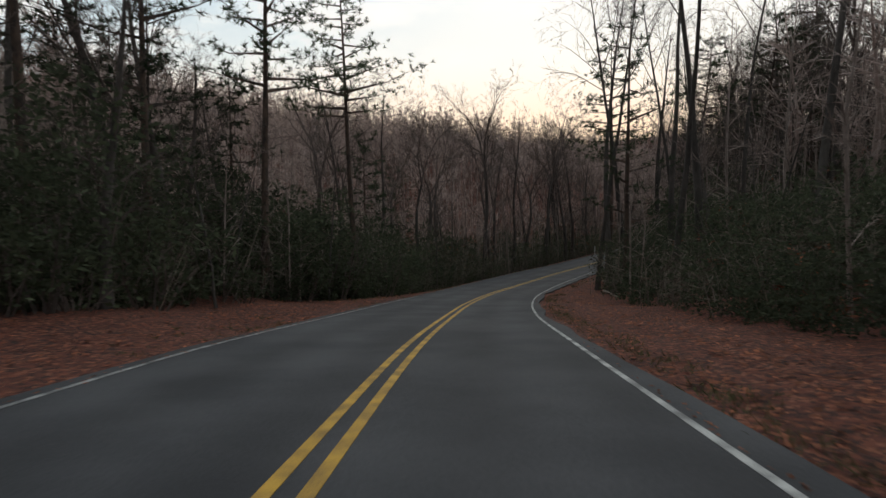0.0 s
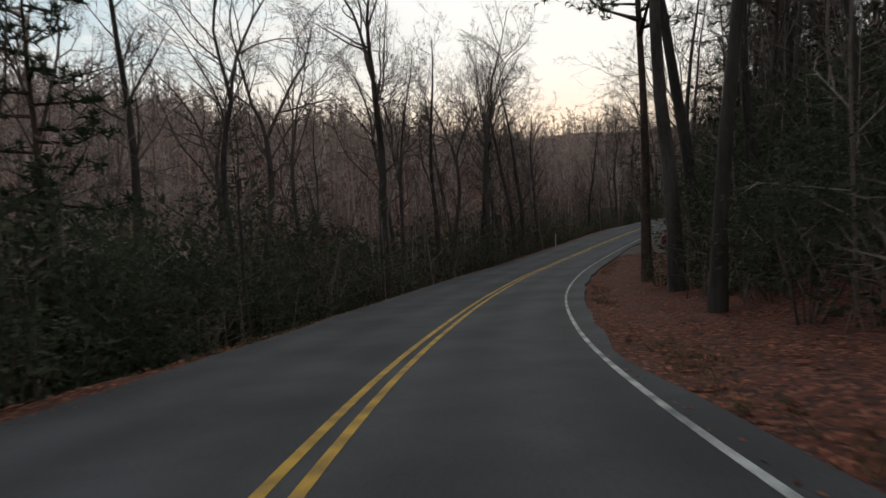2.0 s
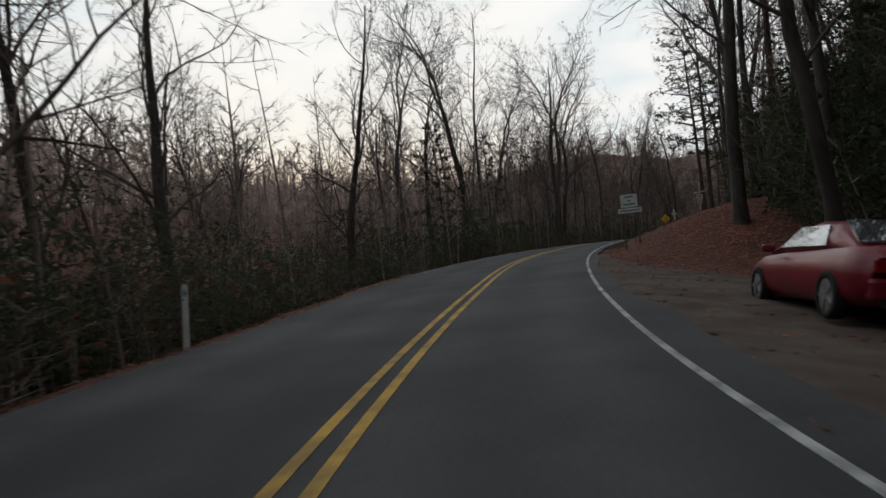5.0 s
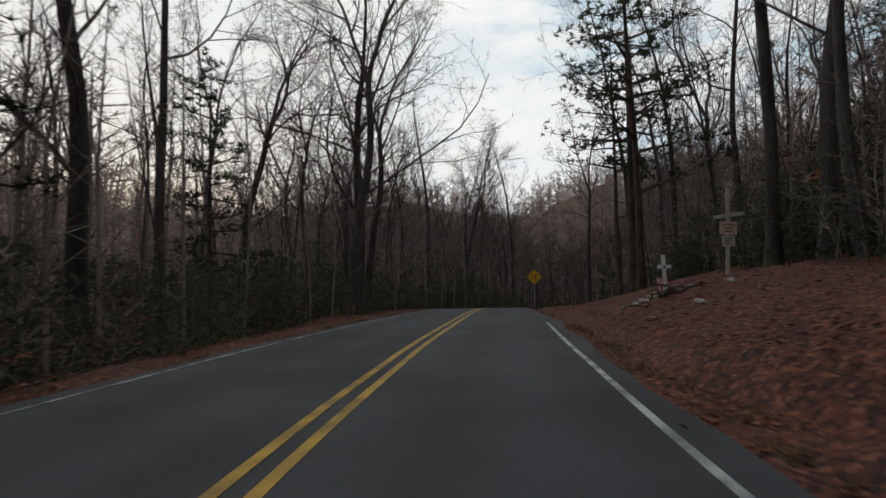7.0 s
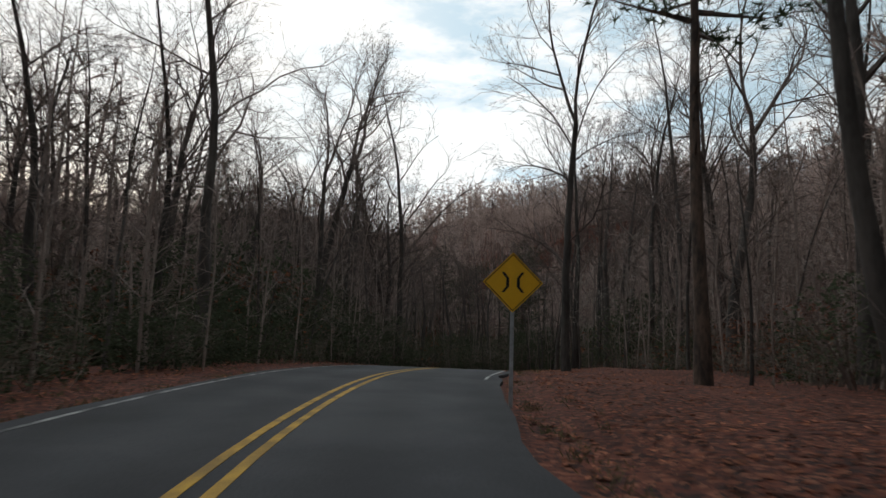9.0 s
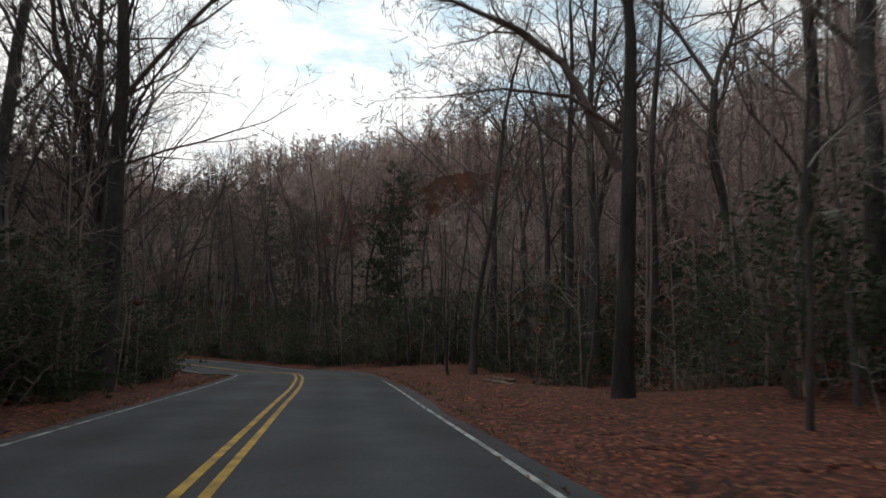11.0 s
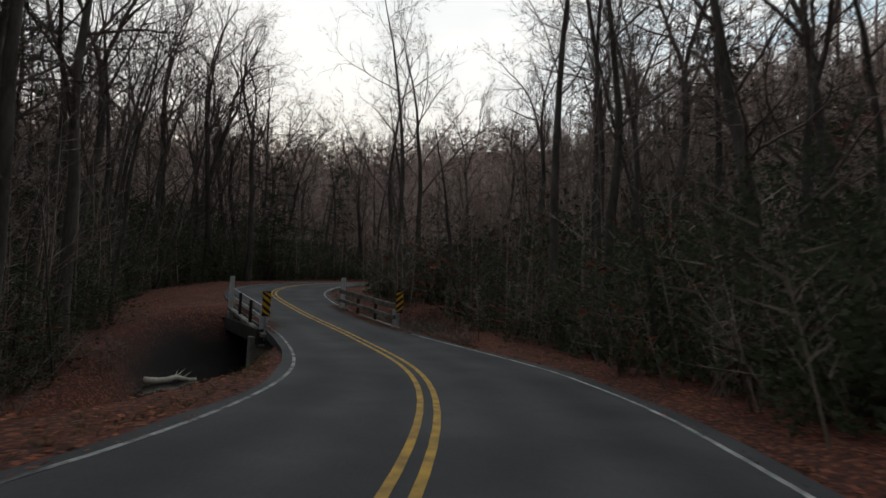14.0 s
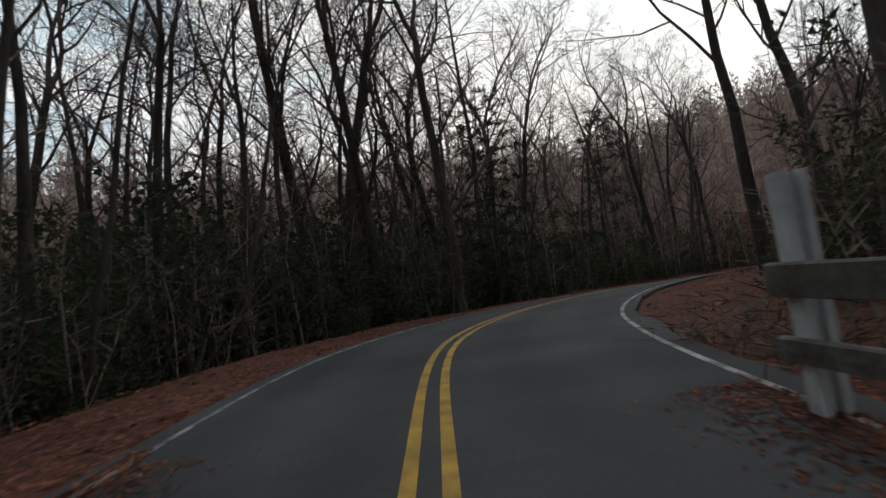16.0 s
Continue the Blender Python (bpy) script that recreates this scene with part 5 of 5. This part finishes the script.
def object_marker(at, slope, turn):
    """Striped hazard panel fixed before the bridge's end post."""
    ob = new("hazard_marker")
    ob.matrix_basis = Matrix.Translation(at) @ pose(0, 0, 0, 0, 0, turn)
    sh = Shape()
    sh.box((0.3, 0.012, 0.92), (0, 0, 1.14))
    part("panel", sh, BLACK, ob, bevel=0.003)
    for k in range(4):
        z0 = 0.74 + k * 0.26
        sh = Shape()
        pts = [(-0.15, z0 + 0.12 * slope), (0.15, z0 - 0.12 * slope), (0.15, z0 - 0.12 * slope + 0.13), (-0.15, z0 + 0.12 * slope + 0.13)]
        pts = [(x, min(max(z, 0.685), 1.595)) for x, z in pts]
        sh.prism(pts, -0.010, -0.0065)
        part("stripe", sh, MARKER_YELLOW, ob, "yellow reflective stripe")
    sh = Shape()
    sh.box((0.07, 0.05, 1.75), (0, 0.036, 0.62))
    part("post", sh, STEEL, ob)
    return tagged(ob, "black and yellow striped hazard panel on a post", "road sign", "hazard markers at the bridge")


object_marker(NEAR_L + Vector((0.0, -0.3, 0)), 1, BR_TURN - 6)
object_marker(NEAR_R + Vector((0.0, -0.3, 0)), -1, BR_TURN - 6)

WATER = bpy.data.materials.new("creek_water")
WATER.use_nodes = True
wb = WATER.node_tree.nodes["Principled BSDF"]
wb.inputs["Base Color"].default_value = (0.02, 0.02, 0.018, 1)
wb.inputs["Roughness"].default_value = 0.08
creek = Shape()
run_of_water = spline([p[:] for p in CREEK[1:-1]], 0.8)
for k in range(len(run_of_water)):
    c, n = Vector(run_of_water[k]), Vector(run_of_water[min(k + 1, len(run_of_water) - 1)] - run_of_water[max(k - 1, 0)])
    cross = Vector((n.y, -n.x, 0)).normalized()
    for w in (-1.25, 1.25):
        q = c + cross * w
        creek.v.append((q.x, q.y, BRIDGE.z - 2.1))
    if k:
        b = 2 * k
        creek.f.append((b - 2, b - 1, b + 1, b))
tagged(new("creek_water", creek.mesh("creek_water", WATER)), "dark still creek water under the bridge", "water", kind="structure")

# ---- the yellow warning sign ----
SIGN_YELLOW = surface("sign_yellow", (0.9, 0.5, 0.02), (0.82, 0.44, 0.02), 3.0, 0.45, 0.0, 30.0)
WOOD_POST = surface("weathered_post", (0.24, 0.19, 0.15), (0.13, 0.1, 0.08), 3.0, 0.9, 0.5, 25.0, stretch=(1, 1, 0.2))


def warning_sign(x, y, zc, turn):
    base = land1(x, y)
    ob = new("warning_sign")
    ob.matrix_basis = pose(x, y, base, 0, 0, turn)
    h = zc - base
    r = 0.51
    sh = Shape()
    sh.prism([(-r, h), (0, h - r), (r, h), (0, h + r)], -0.004, 0.0)
    part("panel", sh, SIGN_YELLOW, ob, "yellow diamond panel")
    rim = Shape()
    for k in range(4):
        a, b = math.pi / 2 * k, math.pi / 2 * (k + 1)
        o, i2 = r - 0.025, r - 0.045
        q = [(o * math.cos(a), h + o * math.sin(a)), (o * math.cos(b), h + o * math.sin(b)), (i2 * math.cos(b), h + i2 * math.sin(b)), (i2 * math.cos(a), h + i2 * math.sin(a))]
        rim.prism(q, -0.008, -0.005)
    part("border", rim, BLACK, ob)
    for sx in (-1, 1):
        sh = Shape()
        line = [(0.17, -0.17), (0.09, -0.07), (0.09, 0.07), (0.17, 0.17)]
        for (x0, z0), (x1, z1) in zip(line, line[1:]):
            sh.prism([(sx * (x0 - 0.025), h + z0), (sx * (x0 + 0.025), h + z0), (sx * (x1 + 0.025), h + z1), (sx * (x1 - 0.025), h + z1)], -0.008, -0.005)
        part("symbol_bar", sh, BLACK, ob)
    sh = Shape()
    sh.box((0.06, 0.045, h + 0.6), (0, 0.024, (h + 0.6) / 2 - 0.5))
    part("post", sh, STEEL, ob)
    return tagged(ob, "yellow diamond warning sign with two black bars", "road sign")


warning_sign(74.3, 115.0, -1.3, -60)

# ---- the notice board on the bank ----
SIGN_WHITE = surface("sign_white", (0.82, 0.83, 0.82), (0.7, 0.71, 0.7), 2.0, 0.6, 0.05, 30.0)
SIGN_GREEN = surface("sign_green", (0.16, 0.3, 0.28), (0.1, 0.22, 0.2), 4.0, 0.6, 0.0, 30.0)


def notice_board(x, y, zc, turn):
    base = land1(x, y)
    ob = new("notice_board")
    ob.matrix_basis = pose(x, y, base, 0, 0, turn)
    h = zc - base
    for w, t, z in ((0.7, 0.55, h), (0.98, 0.2, h - 0.42)):
        sh = Shape()
        sh.box((w, 0.02, t), (0, 0, z))
        part("panel", sh, SIGN_WHITE, ob, "white painted panel", bevel=0.004)
    bars = [(0.36, 0.07, h + 0.17), (0.12, 0.07, h), (0.5, 0.07, h - 0.15), (0.8, 0.06, h - 0.42)]
    for w, t, z in bars:
        sh = Shape()
        sh.box((w, 0.006, t), (0, -0.014, z))
        part("lettering_bar", sh, SIGN_GREEN, ob, "line of green lettering")
    for px in (-0.3, 0.3):
        sh = Shape()
        sh.box((0.09, 0.09, h + 0.75), (px, 0.056, (h + 0.75) / 2 - 0.4))
        part("post", sh, WOOD_POST, ob, bevel=0.008)
    return tagged(ob, "white notice board with green lettering on posts", "notice board")


notice_board(40.4, 90.1, -2.2, -47)

# ---- roadside memorial ----
CROSS_WHITE = surface("white_paint", (0.84, 0.84, 0.82), (0.68, 0.68, 0.65), 4.0, 0.6, 0.15, 40.0)
PALE_WOOD = surface("pale_wood", (0.62, 0.57, 0.48), (0.42, 0.37, 0.3), 4.0, 0.8, 0.3, 30.0, stretch=(1, 1, 0.2))
SALMON = surface("faded_red_panel", (0.66, 0.36, 0.28), (0.62, 0.48, 0.42), 7.0, 0.7, 0.0, 40.0)
ROCK = surface("pale_rock", (0.5, 0.46, 0.41), (0.26, 0.22, 0.19), 5.0, 0.9, 0.7, 30.0, vary=0.25)
SANDSTONE = surface("sandstone", (0.3, 0.19, 0.11), (0.16, 0.1, 0.065), 6.0, 0.9, 0.7, 30.0)
FLOWER_RED = surface("red_petals", (0.4, 0.02, 0.03), (0.2, 0.01, 0.02), 20.0, 0.7, 0.0, 60.0)


def white_cross(x, y, height, arm, width, turn, lean):
    ob = new("memorial_cross")
    ob.matrix_basis = pose(x, y, land1(x, y), 0, lean, turn)
    sh = Shape()
    sh.box((width, 0.05, height + 0.3), (0, 0, (height + 0.3) / 2 - 0.3))
    part("upright", sh, CROSS_WHITE, ob, bevel=0.006)
    sh = Shape()
    sh.box((arm, 0.045, width * 0.85), (0, -0.049, height * 0.7))
    part("crossbar", sh, CROSS_WHITE, ob, bevel=0.006)
    sh = Shape()
    sh.tube([(0, -0.072, height * 0.7), (0, -0.085, height * 0.7)], [0.03, 0.03], 10, cap=True)
    part("plaque", sh, BLACK, ob)
    return tagged(ob, "white painted wooden memorial cross in fallen leaves", "cross")


white_cross(56.0, 99.8, 1.02, 0.34, 0.1, -58, -1.5)


def sign_post(x, y, turn, lean):
    ob = new("sign_post")
    ob.matrix_basis = pose(x, y, land1(x, y), 0, lean, turn)
    sh = Shape()
    sh.box((0.09, 0.06, 2.6), (0, 0, 0.95))
    part("post", sh, PALE_WOOD, ob, bevel=0.006)
    sh = Shape()
    sh.box((0.78, 0.04, 0.09), (0.02, -0.052, 1.55), Matrix.Rotation(radians(-9), 3, 'Y'))
    part("crossbar", sh, PALE_WOOD, ob, "pale weathered crossbar", bevel=0.004)
    for w, t, z, m in ((0.42, 0.34, 1.22, SALMON), (0.32, 0.28, 0.88, PALE_WOOD)):
        sh = Shape()
        sh.box((w, 0.02, t), (0, -0.042, z))
        pn = part("panel", sh, m, ob, "faded lettered panel", bevel=0.003)
        for k in range(3):
            sh = Shape()
            sh.box((w * (0.7 - 0.12 * k), 0.004, t * 0.1), (0, -0.0545, z + t * (0.25 - 0.25 * k)))
            part("lettering_bar", sh, WOOD_POST, pn)
    return tagged(ob, "leaning wooden post with crossbar and faded panels", "sign post")


sign_post(57.2, 98.6, -58, 3)


PINK = surface("pink_plastic", (0.85, 0.5, 0.5), (0.86, 0.78, 0.76), 6.0, 0.5, 0.0, 20.0)


def flower_vase(x, y):
    ob = new("flower_vase")
    ob.matrix_basis = pose(x, y, land1(x, y), 0, 3, 0)
    sh = Shape()
    sh.tube([(0, 0, 0), (0, 0, 0.12), (0, 0, 0.4)], [0.03, 0.05, 0.12], 12, cap=True)
    part("vase", sh, PINK, ob, "pink and white cone", smooth=False)
    sh = Shape()
    rr = random.Random(3)
    for k in range(26):
        a, r = rr.uniform(0, 6.3), 0.12 * rr.random() ** 0.5
        sh.leaf((math.cos(a) * r, math.sin(a) * r, rr.uniform(0.1, 0.48)), Vector((rr.gauss(0, 1), rr.gauss(0, 1), rr.gauss(0, 1))).normalized(), Vector((rr.gauss(0, 1), rr.gauss(0, 1), 0.2)).normalized(), 0.07, 0.06)
    tagged(part("flowers", sh, FLOWER_RED, ob, "red artificial flowers"), kind="stuff")
    return tagged(ob, "pink and white cone with red flowers at the memorial", "flowers")


flower_vase(58.2, 100.75)


def flower_bunch(x, y):
    ob = new("flower_bunch")
    ob.matrix_basis = pose(x, y, land1(x, y), 0, 0, 0)
    sh, st = Shape(), Shape()
    rr = random.Random(6)
    for k in range(120):
        v = Vector((rr.gauss(0, 1), rr.gauss(0, 1), rr.gauss(0, 1))).normalized() * 0.17 * rr.random() ** 0.3
        sh.leaf((v.x, v.y, 0.24 + v.z), v.normalized(), Vector((rr.gauss(0, 1), rr.gauss(0, 1), 0.2)).normalized(), 0.06, 0.06)
    for k in range(6):
        st.spike((rr.gauss(0, 0.03), rr.gauss(0, 0.03), -0.05), (rr.gauss(0, 0.08), rr.gauss(0, 0.08), 0.3), 0.01)
    tagged(part("petals", sh, FLOWER_RED, ob), kind="stuff")
    part("stems", st, NEEDLE, ob)
    return tagged(ob, "bunch of dark red flowers beside the cross", "flowers")


flower_bunch(57.2, 100.25)


def stone(seed, x, y, size, material, label):
    rr = random.Random(seed)
    bm = bmesh.new()
    bmesh.ops.create_icosphere(bm, subdivisions=2, radius=size)
    for v in bm.verts:
        n = 1 + 0.35 * noise.noise(v.co * (2.2 / size) + Vector((seed * 3.1, 0, 0)))
        v.co = Vector((v.co.x * n * 1.25, v.co.y * n, v.co.z * n * 0.62))
    me = bpy.data.meshes.new("stone")
    bm.to_mesh(me)
    bm.free()
    me.materials.append(material)
    ob = new("stone", me)
    ob.matrix_basis = pose(x, y, land1(x, y) + size * 0.2, rr.uniform(-15, 15), rr.uniform(-15, 15), rr.uniform(0, 360))
    return tagged(ob, label, "stone", "stones round the memorial")


for k, (x, y, r) in enumerate([(56.15, 100.95, 0.13), (56.45, 100.8, 0.1), (56.65, 100.7, 0.12), (56.3, 100.45, 0.14), (57.0, 100.6, 0.09), (57.3, 100.55, 0.1), (56.0, 100.02, 0.13), (55.75, 99.5, 0.1), (56.5, 99.35, 0.09)]):
    stone(k, x, y, r, ROCK, "pale field stone laid beside the memorial")
stone(31, 53.0, 98.0, 0.12, ROCK, "grey-brown rock lying in the leaves")
stone(32, 55.2, 98.0, 0.11, ROCK, "grey-brown rock lying in the leaves")


# ---- fallen wood ----
def log(x, y, length, r, turn, tilt_by=2.0, name_label="fallen bleached log lying in the leaves", wood=None, lift=0.0):
    ob = new("fallen_log")
    ob.matrix_basis = pose(x, y, land1(x, y) + r * 0.7 + lift, 0, tilt_by, turn)
    rr = random.Random(int(x * 10))
    sh = Shape()
    pts = [Vector((length * (k / 7 - 0.5), rr.gauss(0, 0.05), rr.gauss(0, 0.03))) for k in range(8)]
    sh.tube(pts, [r * (1 - 0.4 * k / 7) * rr.uniform(0.9, 1.1) for k in range(8)], 8, cap=True)
    part("stem", sh, wood or PALE_WOOD, ob, smooth=True)
    sh = Shape()
    for k in range(5):
        p = pts[rr.randrange(2, 7)]
        sh.spike(p, p + Vector((rr.uniform(0.2, 0.6), rr.gauss(0, 0.5), rr.uniform(0.0, 0.4))), r * 0.3)
    part("broken_branch", sh, wood or PALE_WOOD, ob)
    return tagged(ob, name_label, "log", "fallen logs")


log(112.6, 127.3, 3.0, 0.08, 30, 2.0, "brown fallen log lying in the leaves", WOOD_POST)
log(117.0, 126.6, 3.6, 0.08, -5, 2.0, "brown fallen log lying in the leaves", WOOD_POST)
log(119.6, 128.2, 2.4, 0.06, 40, 2.0, "brown fallen log lying in the leaves", WOOD_POST)
log(135.1, 168.9, 1.9, 0.13, 15, 3.0, "pale log lying in the creek's bed", lift=0.75)
log(9.4, 31.7, 2.0, 0.05, 15, 24)
for x, y, length, r, turn, lift in ((54.9, 99.5, 1.2, 0.035, 50, 12), (54.6, 99.3, 0.8, 0.05, 10, -8), (55.2, 99.1, 1.5, 0.028, -25, 6), (54.3, 99.75, 1.1, 0.022, 80, 4), (55.4, 98.7, 1.3, 0.022, 15, 6), (54.8, 99.0, 0.8, 0.03, 120, 20)):
    log(x, y, length, r, turn, lift, "dark broken limb heaped below the cross", BARK)
stone(33, 52.4, 98.8, 0.1, SANDSTONE, "tan rock half sunk in the leaves")


def reflector_post(x, y):
    """A thin white roadside marker with a reflector."""
    ob = new("reflector_post")
    ob.matrix_basis = pose(x, y, land1(x, y), 2, 3, -30)
    sh = Shape()
    sh.prism([(-0.05, -0.3), (0.05, -0.3), (0.05, 1.05), (0.03, 1.1), (-0.03, 1.1), (-0.05, 1.05)], -0.012, 0.012)
    part("post", sh, CROSS_WHITE, ob)
    sh = Shape()
    sh.box((0.07, 0.008, 0.12), (0, -0.0175, 0.95))
    part("reflector", sh, STEEL, ob, "pale reflector")
    return tagged(ob, "thin white reflector post on the verge", "marker post")


reflector_post(21.3, 83.2)

# ---- the lay-by ----
GRAVEL = surface("gravel", (0.13, 0.1, 0.082), (0.075, 0.05, 0.04), 1.2, 0.95, 0.9, 45.0)
bay = 4.7 * smooth01(79, 86, RUN) * (1 - smooth01(92, 101, RUN)) * (1 + 0.35 * wob) + 0.1
i0, i1 = int(np.argmin(abs(RUN - 76))), int(np.argmin(abs(RUN - 104)))
lay_by = strip("lay_by", GRAVEL, WIDE_R + 0.3, WIDE_R + 0.75 + bay, -0.012, 0.12, i0, i1, columns=10, label="brown gravel lay-by beside the road", category="lay-by")
spread = np.array([v.co[:] for v in lay_by.data.vertices])
drape = land(spread[:, 0], spread[:, 1])
for k, v in enumerate(lay_by.data.vertices):
    v.co.z = drape[k] + (-0.25 if k % 13 in (0, 12) else 0.035 if k % 13 < 10 else -0.03)

# ---- the parked red car ----
CAR_RED = surface("red_car_paint", (0.22, 0.008, 0.022), (0.17, 0.007, 0.018), 2.0, 0.28, 0.0, 20.0, spec=0.5)
TYRE = surface("tyre_rubber", (0.02, 0.02, 0.02), (0.012, 0.012, 0.012), 9.0, 0.85, 0.2, 60.0)
ALLOY = surface("alloy", (0.5, 0.5, 0.52), (0.35, 0.35, 0.37), 6.0, 0.35, 0.0, 40.0, metal=0.8)
TAIL_RED = surface("tail_lamp", (0.35, 0.01, 0.012), (0.22, 0.008, 0.01), 9.0, 0.2, 0.0, 60.0, spec=0.6)
CAR_GLASS = bpy.data.materials.new("car_glass")
CAR_GLASS.use_nodes = True
cg = CAR_GLASS.node_tree.nodes["Principled BSDF"]
cg.inputs["Base Color"].default_value = (0.5, 0.53, 0.56, 1)      # mirror-tinted
cg.inputs["Roughness"].default_value, cg.inputs["Metallic"].default_value = 0.04, 0.9


def loft(sections, closed_ends=True):
    """Skin over cross-sections of equal count."""
    s = Shape()
    n = len(sections[0])
    for sec in sections:
        s.v += [tuple(p) for p in sec]
    for k in range(len(sections) - 1):
        for j in range(n):
            j2 = (j + 1) % n
            s.f.append((k * n + j, (k + 1) * n + j, (k + 1) * n + j2, k * n + j2))
    if closed_ends:
        s.f += [tuple(reversed(range(n))), tuple((len(sections) - 1) * n + j for j in range(n))]
    return s


def parked_car(x, y, turn):
    ob = new("parked_car")
    _, lat, z0 = nearest(x, y)
    ob.matrix_basis = pose(x, y, float(z0[0]) - 0.03 - LAYBY_FALL * (float(lat[0]) - 3.2), 0, math.degrees(math.atan(LAYBY_FALL)), turn)
    # y runs forward; sections: y, half width, floor, sill, shoulder, deck
    def ring(yy, hw, z0, z1, z2, crown):
        half = [(0, z0), (hw * 0.82, z0), (hw * 0.97, z0 + 0.12), (hw, z1), (hw * 0.985, (z1 + z2) / 2), (hw * 0.9, z2), (hw * 0.55, z2 + crown * 0.8), (0, z2 + crown)]
        return [(a, yy, b) for a, b in half] + [(-a, yy, b) for a, b in half[-2:0:-1]]
    body = loft([ring(-2.22, 0.74, 0.34, 0.55, 0.8, 0.02), ring(-2.14, 0.83, 0.26, 0.5, 0.9, 0.04), ring(-1.7, 0.87, 0.2, 0.5, 0.93, 0.05), ring(-0.8, 0.885, 0.18, 0.5, 0.9, 0.05),
                 ring(0.4, 0.885, 0.18, 0.5, 0.87, 0.06), ring(1.3, 0.87, 0.18, 0.5, 0.82, 0.07), ring(1.9, 0.82, 0.22, 0.48, 0.72, 0.06), ring(2.2, 0.68, 0.3, 0.46, 0.6, 0.03)])
    bd = part("body", body, CAR_RED, ob, "glossy red body", smooth=True)
    def hoop(yy, wb, wt, z0, z1):
        half = [(0, z0), (wb, z0), (wb * 0.6 + wt * 0.4, z0 + (z1 - z0) * 0.55), (wt, z1 - 0.05), (wt * 0.8, z1), (0, z1 + 0.02)]
        return [(a, yy, b) for a, b in half] + [(-a, yy, b) for a, b in half[-2:0:-1]]
    cabin = loft([hoop(-1.75, 0.74, 0.68, 0.9, 0.97), hoop(-0.95, 0.77, 0.56, 0.9, 1.3), hoop(-0.2, 0.78, 0.56, 0.9, 1.34), hoop(0.35, 0.78, 0.56, 0.88, 1.28), hoop(1.1, 0.76, 0.68, 0.86, 0.92)])
    part("roof", cabin, CAR_RED, ob, "red roof and pillars", smooth=True)
    def pane(name, quad, label):
        sh = Shape()
        q = [Vector(p) for p in quad]
        nrm = (q[1] - q[0]).cross(q[3] - q[0]).normalized() * 0.012
        sh.v = [(p + nrm)[:] for p in q] + [(p - nrm)[:] for p in q]
        sh.f = [(0, 1, 2, 3), (7, 6, 5, 4), (0, 4, 5, 1), (1, 5, 6, 2), (2, 6, 7, 3), (3, 7, 4, 0)]
        part(name, sh, CAR_GLASS, ob, label)
    pane("rear_window", [(-0.66, -1.71, 0.995), (0.66, -1.71, 0.995), (0.5, -0.98, 1.315), (-0.5, -0.98, 1.315)], "glass that mirrors the bright sky")
    pane("windscreen", [(0.66, 1.06, 0.95), (-0.66, 1.06, 0.95), (-0.5, 0.38, 1.295), (0.5, 0.38, 1.295)], "dark glass")
    for sx in (-1, 1):
        pane("side_window", [(sx * 0.775, -1.05, 0.96), (sx * 0.785, 0.55, 0.96), (sx * 0.615, 0.2, 1.26), (sx * 0.615, -0.8, 1.26)], "dark glass")
        sh = Shape()
        sh.box((0.42, 0.05, 0.15), (sx * 0.52, -2.2, 0.7), Matrix.Rotation(radians(-sx * 8), 3, 'Z'))
        part("tail_lamp", sh, TAIL_RED, bd, "red tail lamp", bevel=0.015)
        sh = Shape()
        sh.box((0.2, 0.1, 0.12), (sx * 0.93, 0.72, 0.95))
        part("wing_mirror", sh, CAR_RED, ob, bevel=0.03)
    sh = Shape()
    sh.box((1.56, 0.2, 0.26), (0, -2.2, 0.43))
    part("bumper", sh, CAR_RED, bd, bevel=0.05)
    sh = Shape()
    sh.box((0.31, 0.015, 0.15), (0, -2.31, 0.5))
    part("number_plate", sh, SIGN_WHITE, bd, "pale blank plate", bevel=0.003)
    sh = Shape()
    sh.box((1.3, 0.08, 0.08), (0, -2.26, 0.26))
    part("valance", sh, BLACK, bd, bevel=0.01)
    for yy in (-1.35, 1.38):
        for sx in (-1, 1):
            sh = Shape()
            prof = [(0.0, 0.22), (0.0, 0.3), (0.02, 0.315), (0.18, 0.315), (0.2, 0.3), (0.2, 0.22)]
            rings = []
            for k in range(20):
                a = 2 * math.pi * k / 20
                rings.append([(sx * (0.7 + px), yy + math.cos(a) * r, 0.315 + math.sin(a) * r) for px, r in prof])
            sh = loft(rings + [rings[0]], False)
            wheel = part("wheel", sh, TYRE, ob, "black tyre", smooth=True)
            rim = Shape()
            rim.tube([(sx * 0.76, yy, 0.315), (sx * 0.885, yy, 0.315)], [0.225, 0.215], 18, cap=True)
            for k in range(5):
                a = 2 * math.pi * k / 5
                rim.box((0.02, 0.05, 0.2), (sx * 0.893, yy + math.cos(a) * 0.1, 0.315 + math.sin(a) * 0.1), Matrix.Rotation(a - math.pi / 2, 3, 'X'))
            part("rim", rim, ALLOY, wheel)
    return tagged(ob, "red two-door car parked in the lay-by", "car")


parked_car(29.6, 76.7, -42)
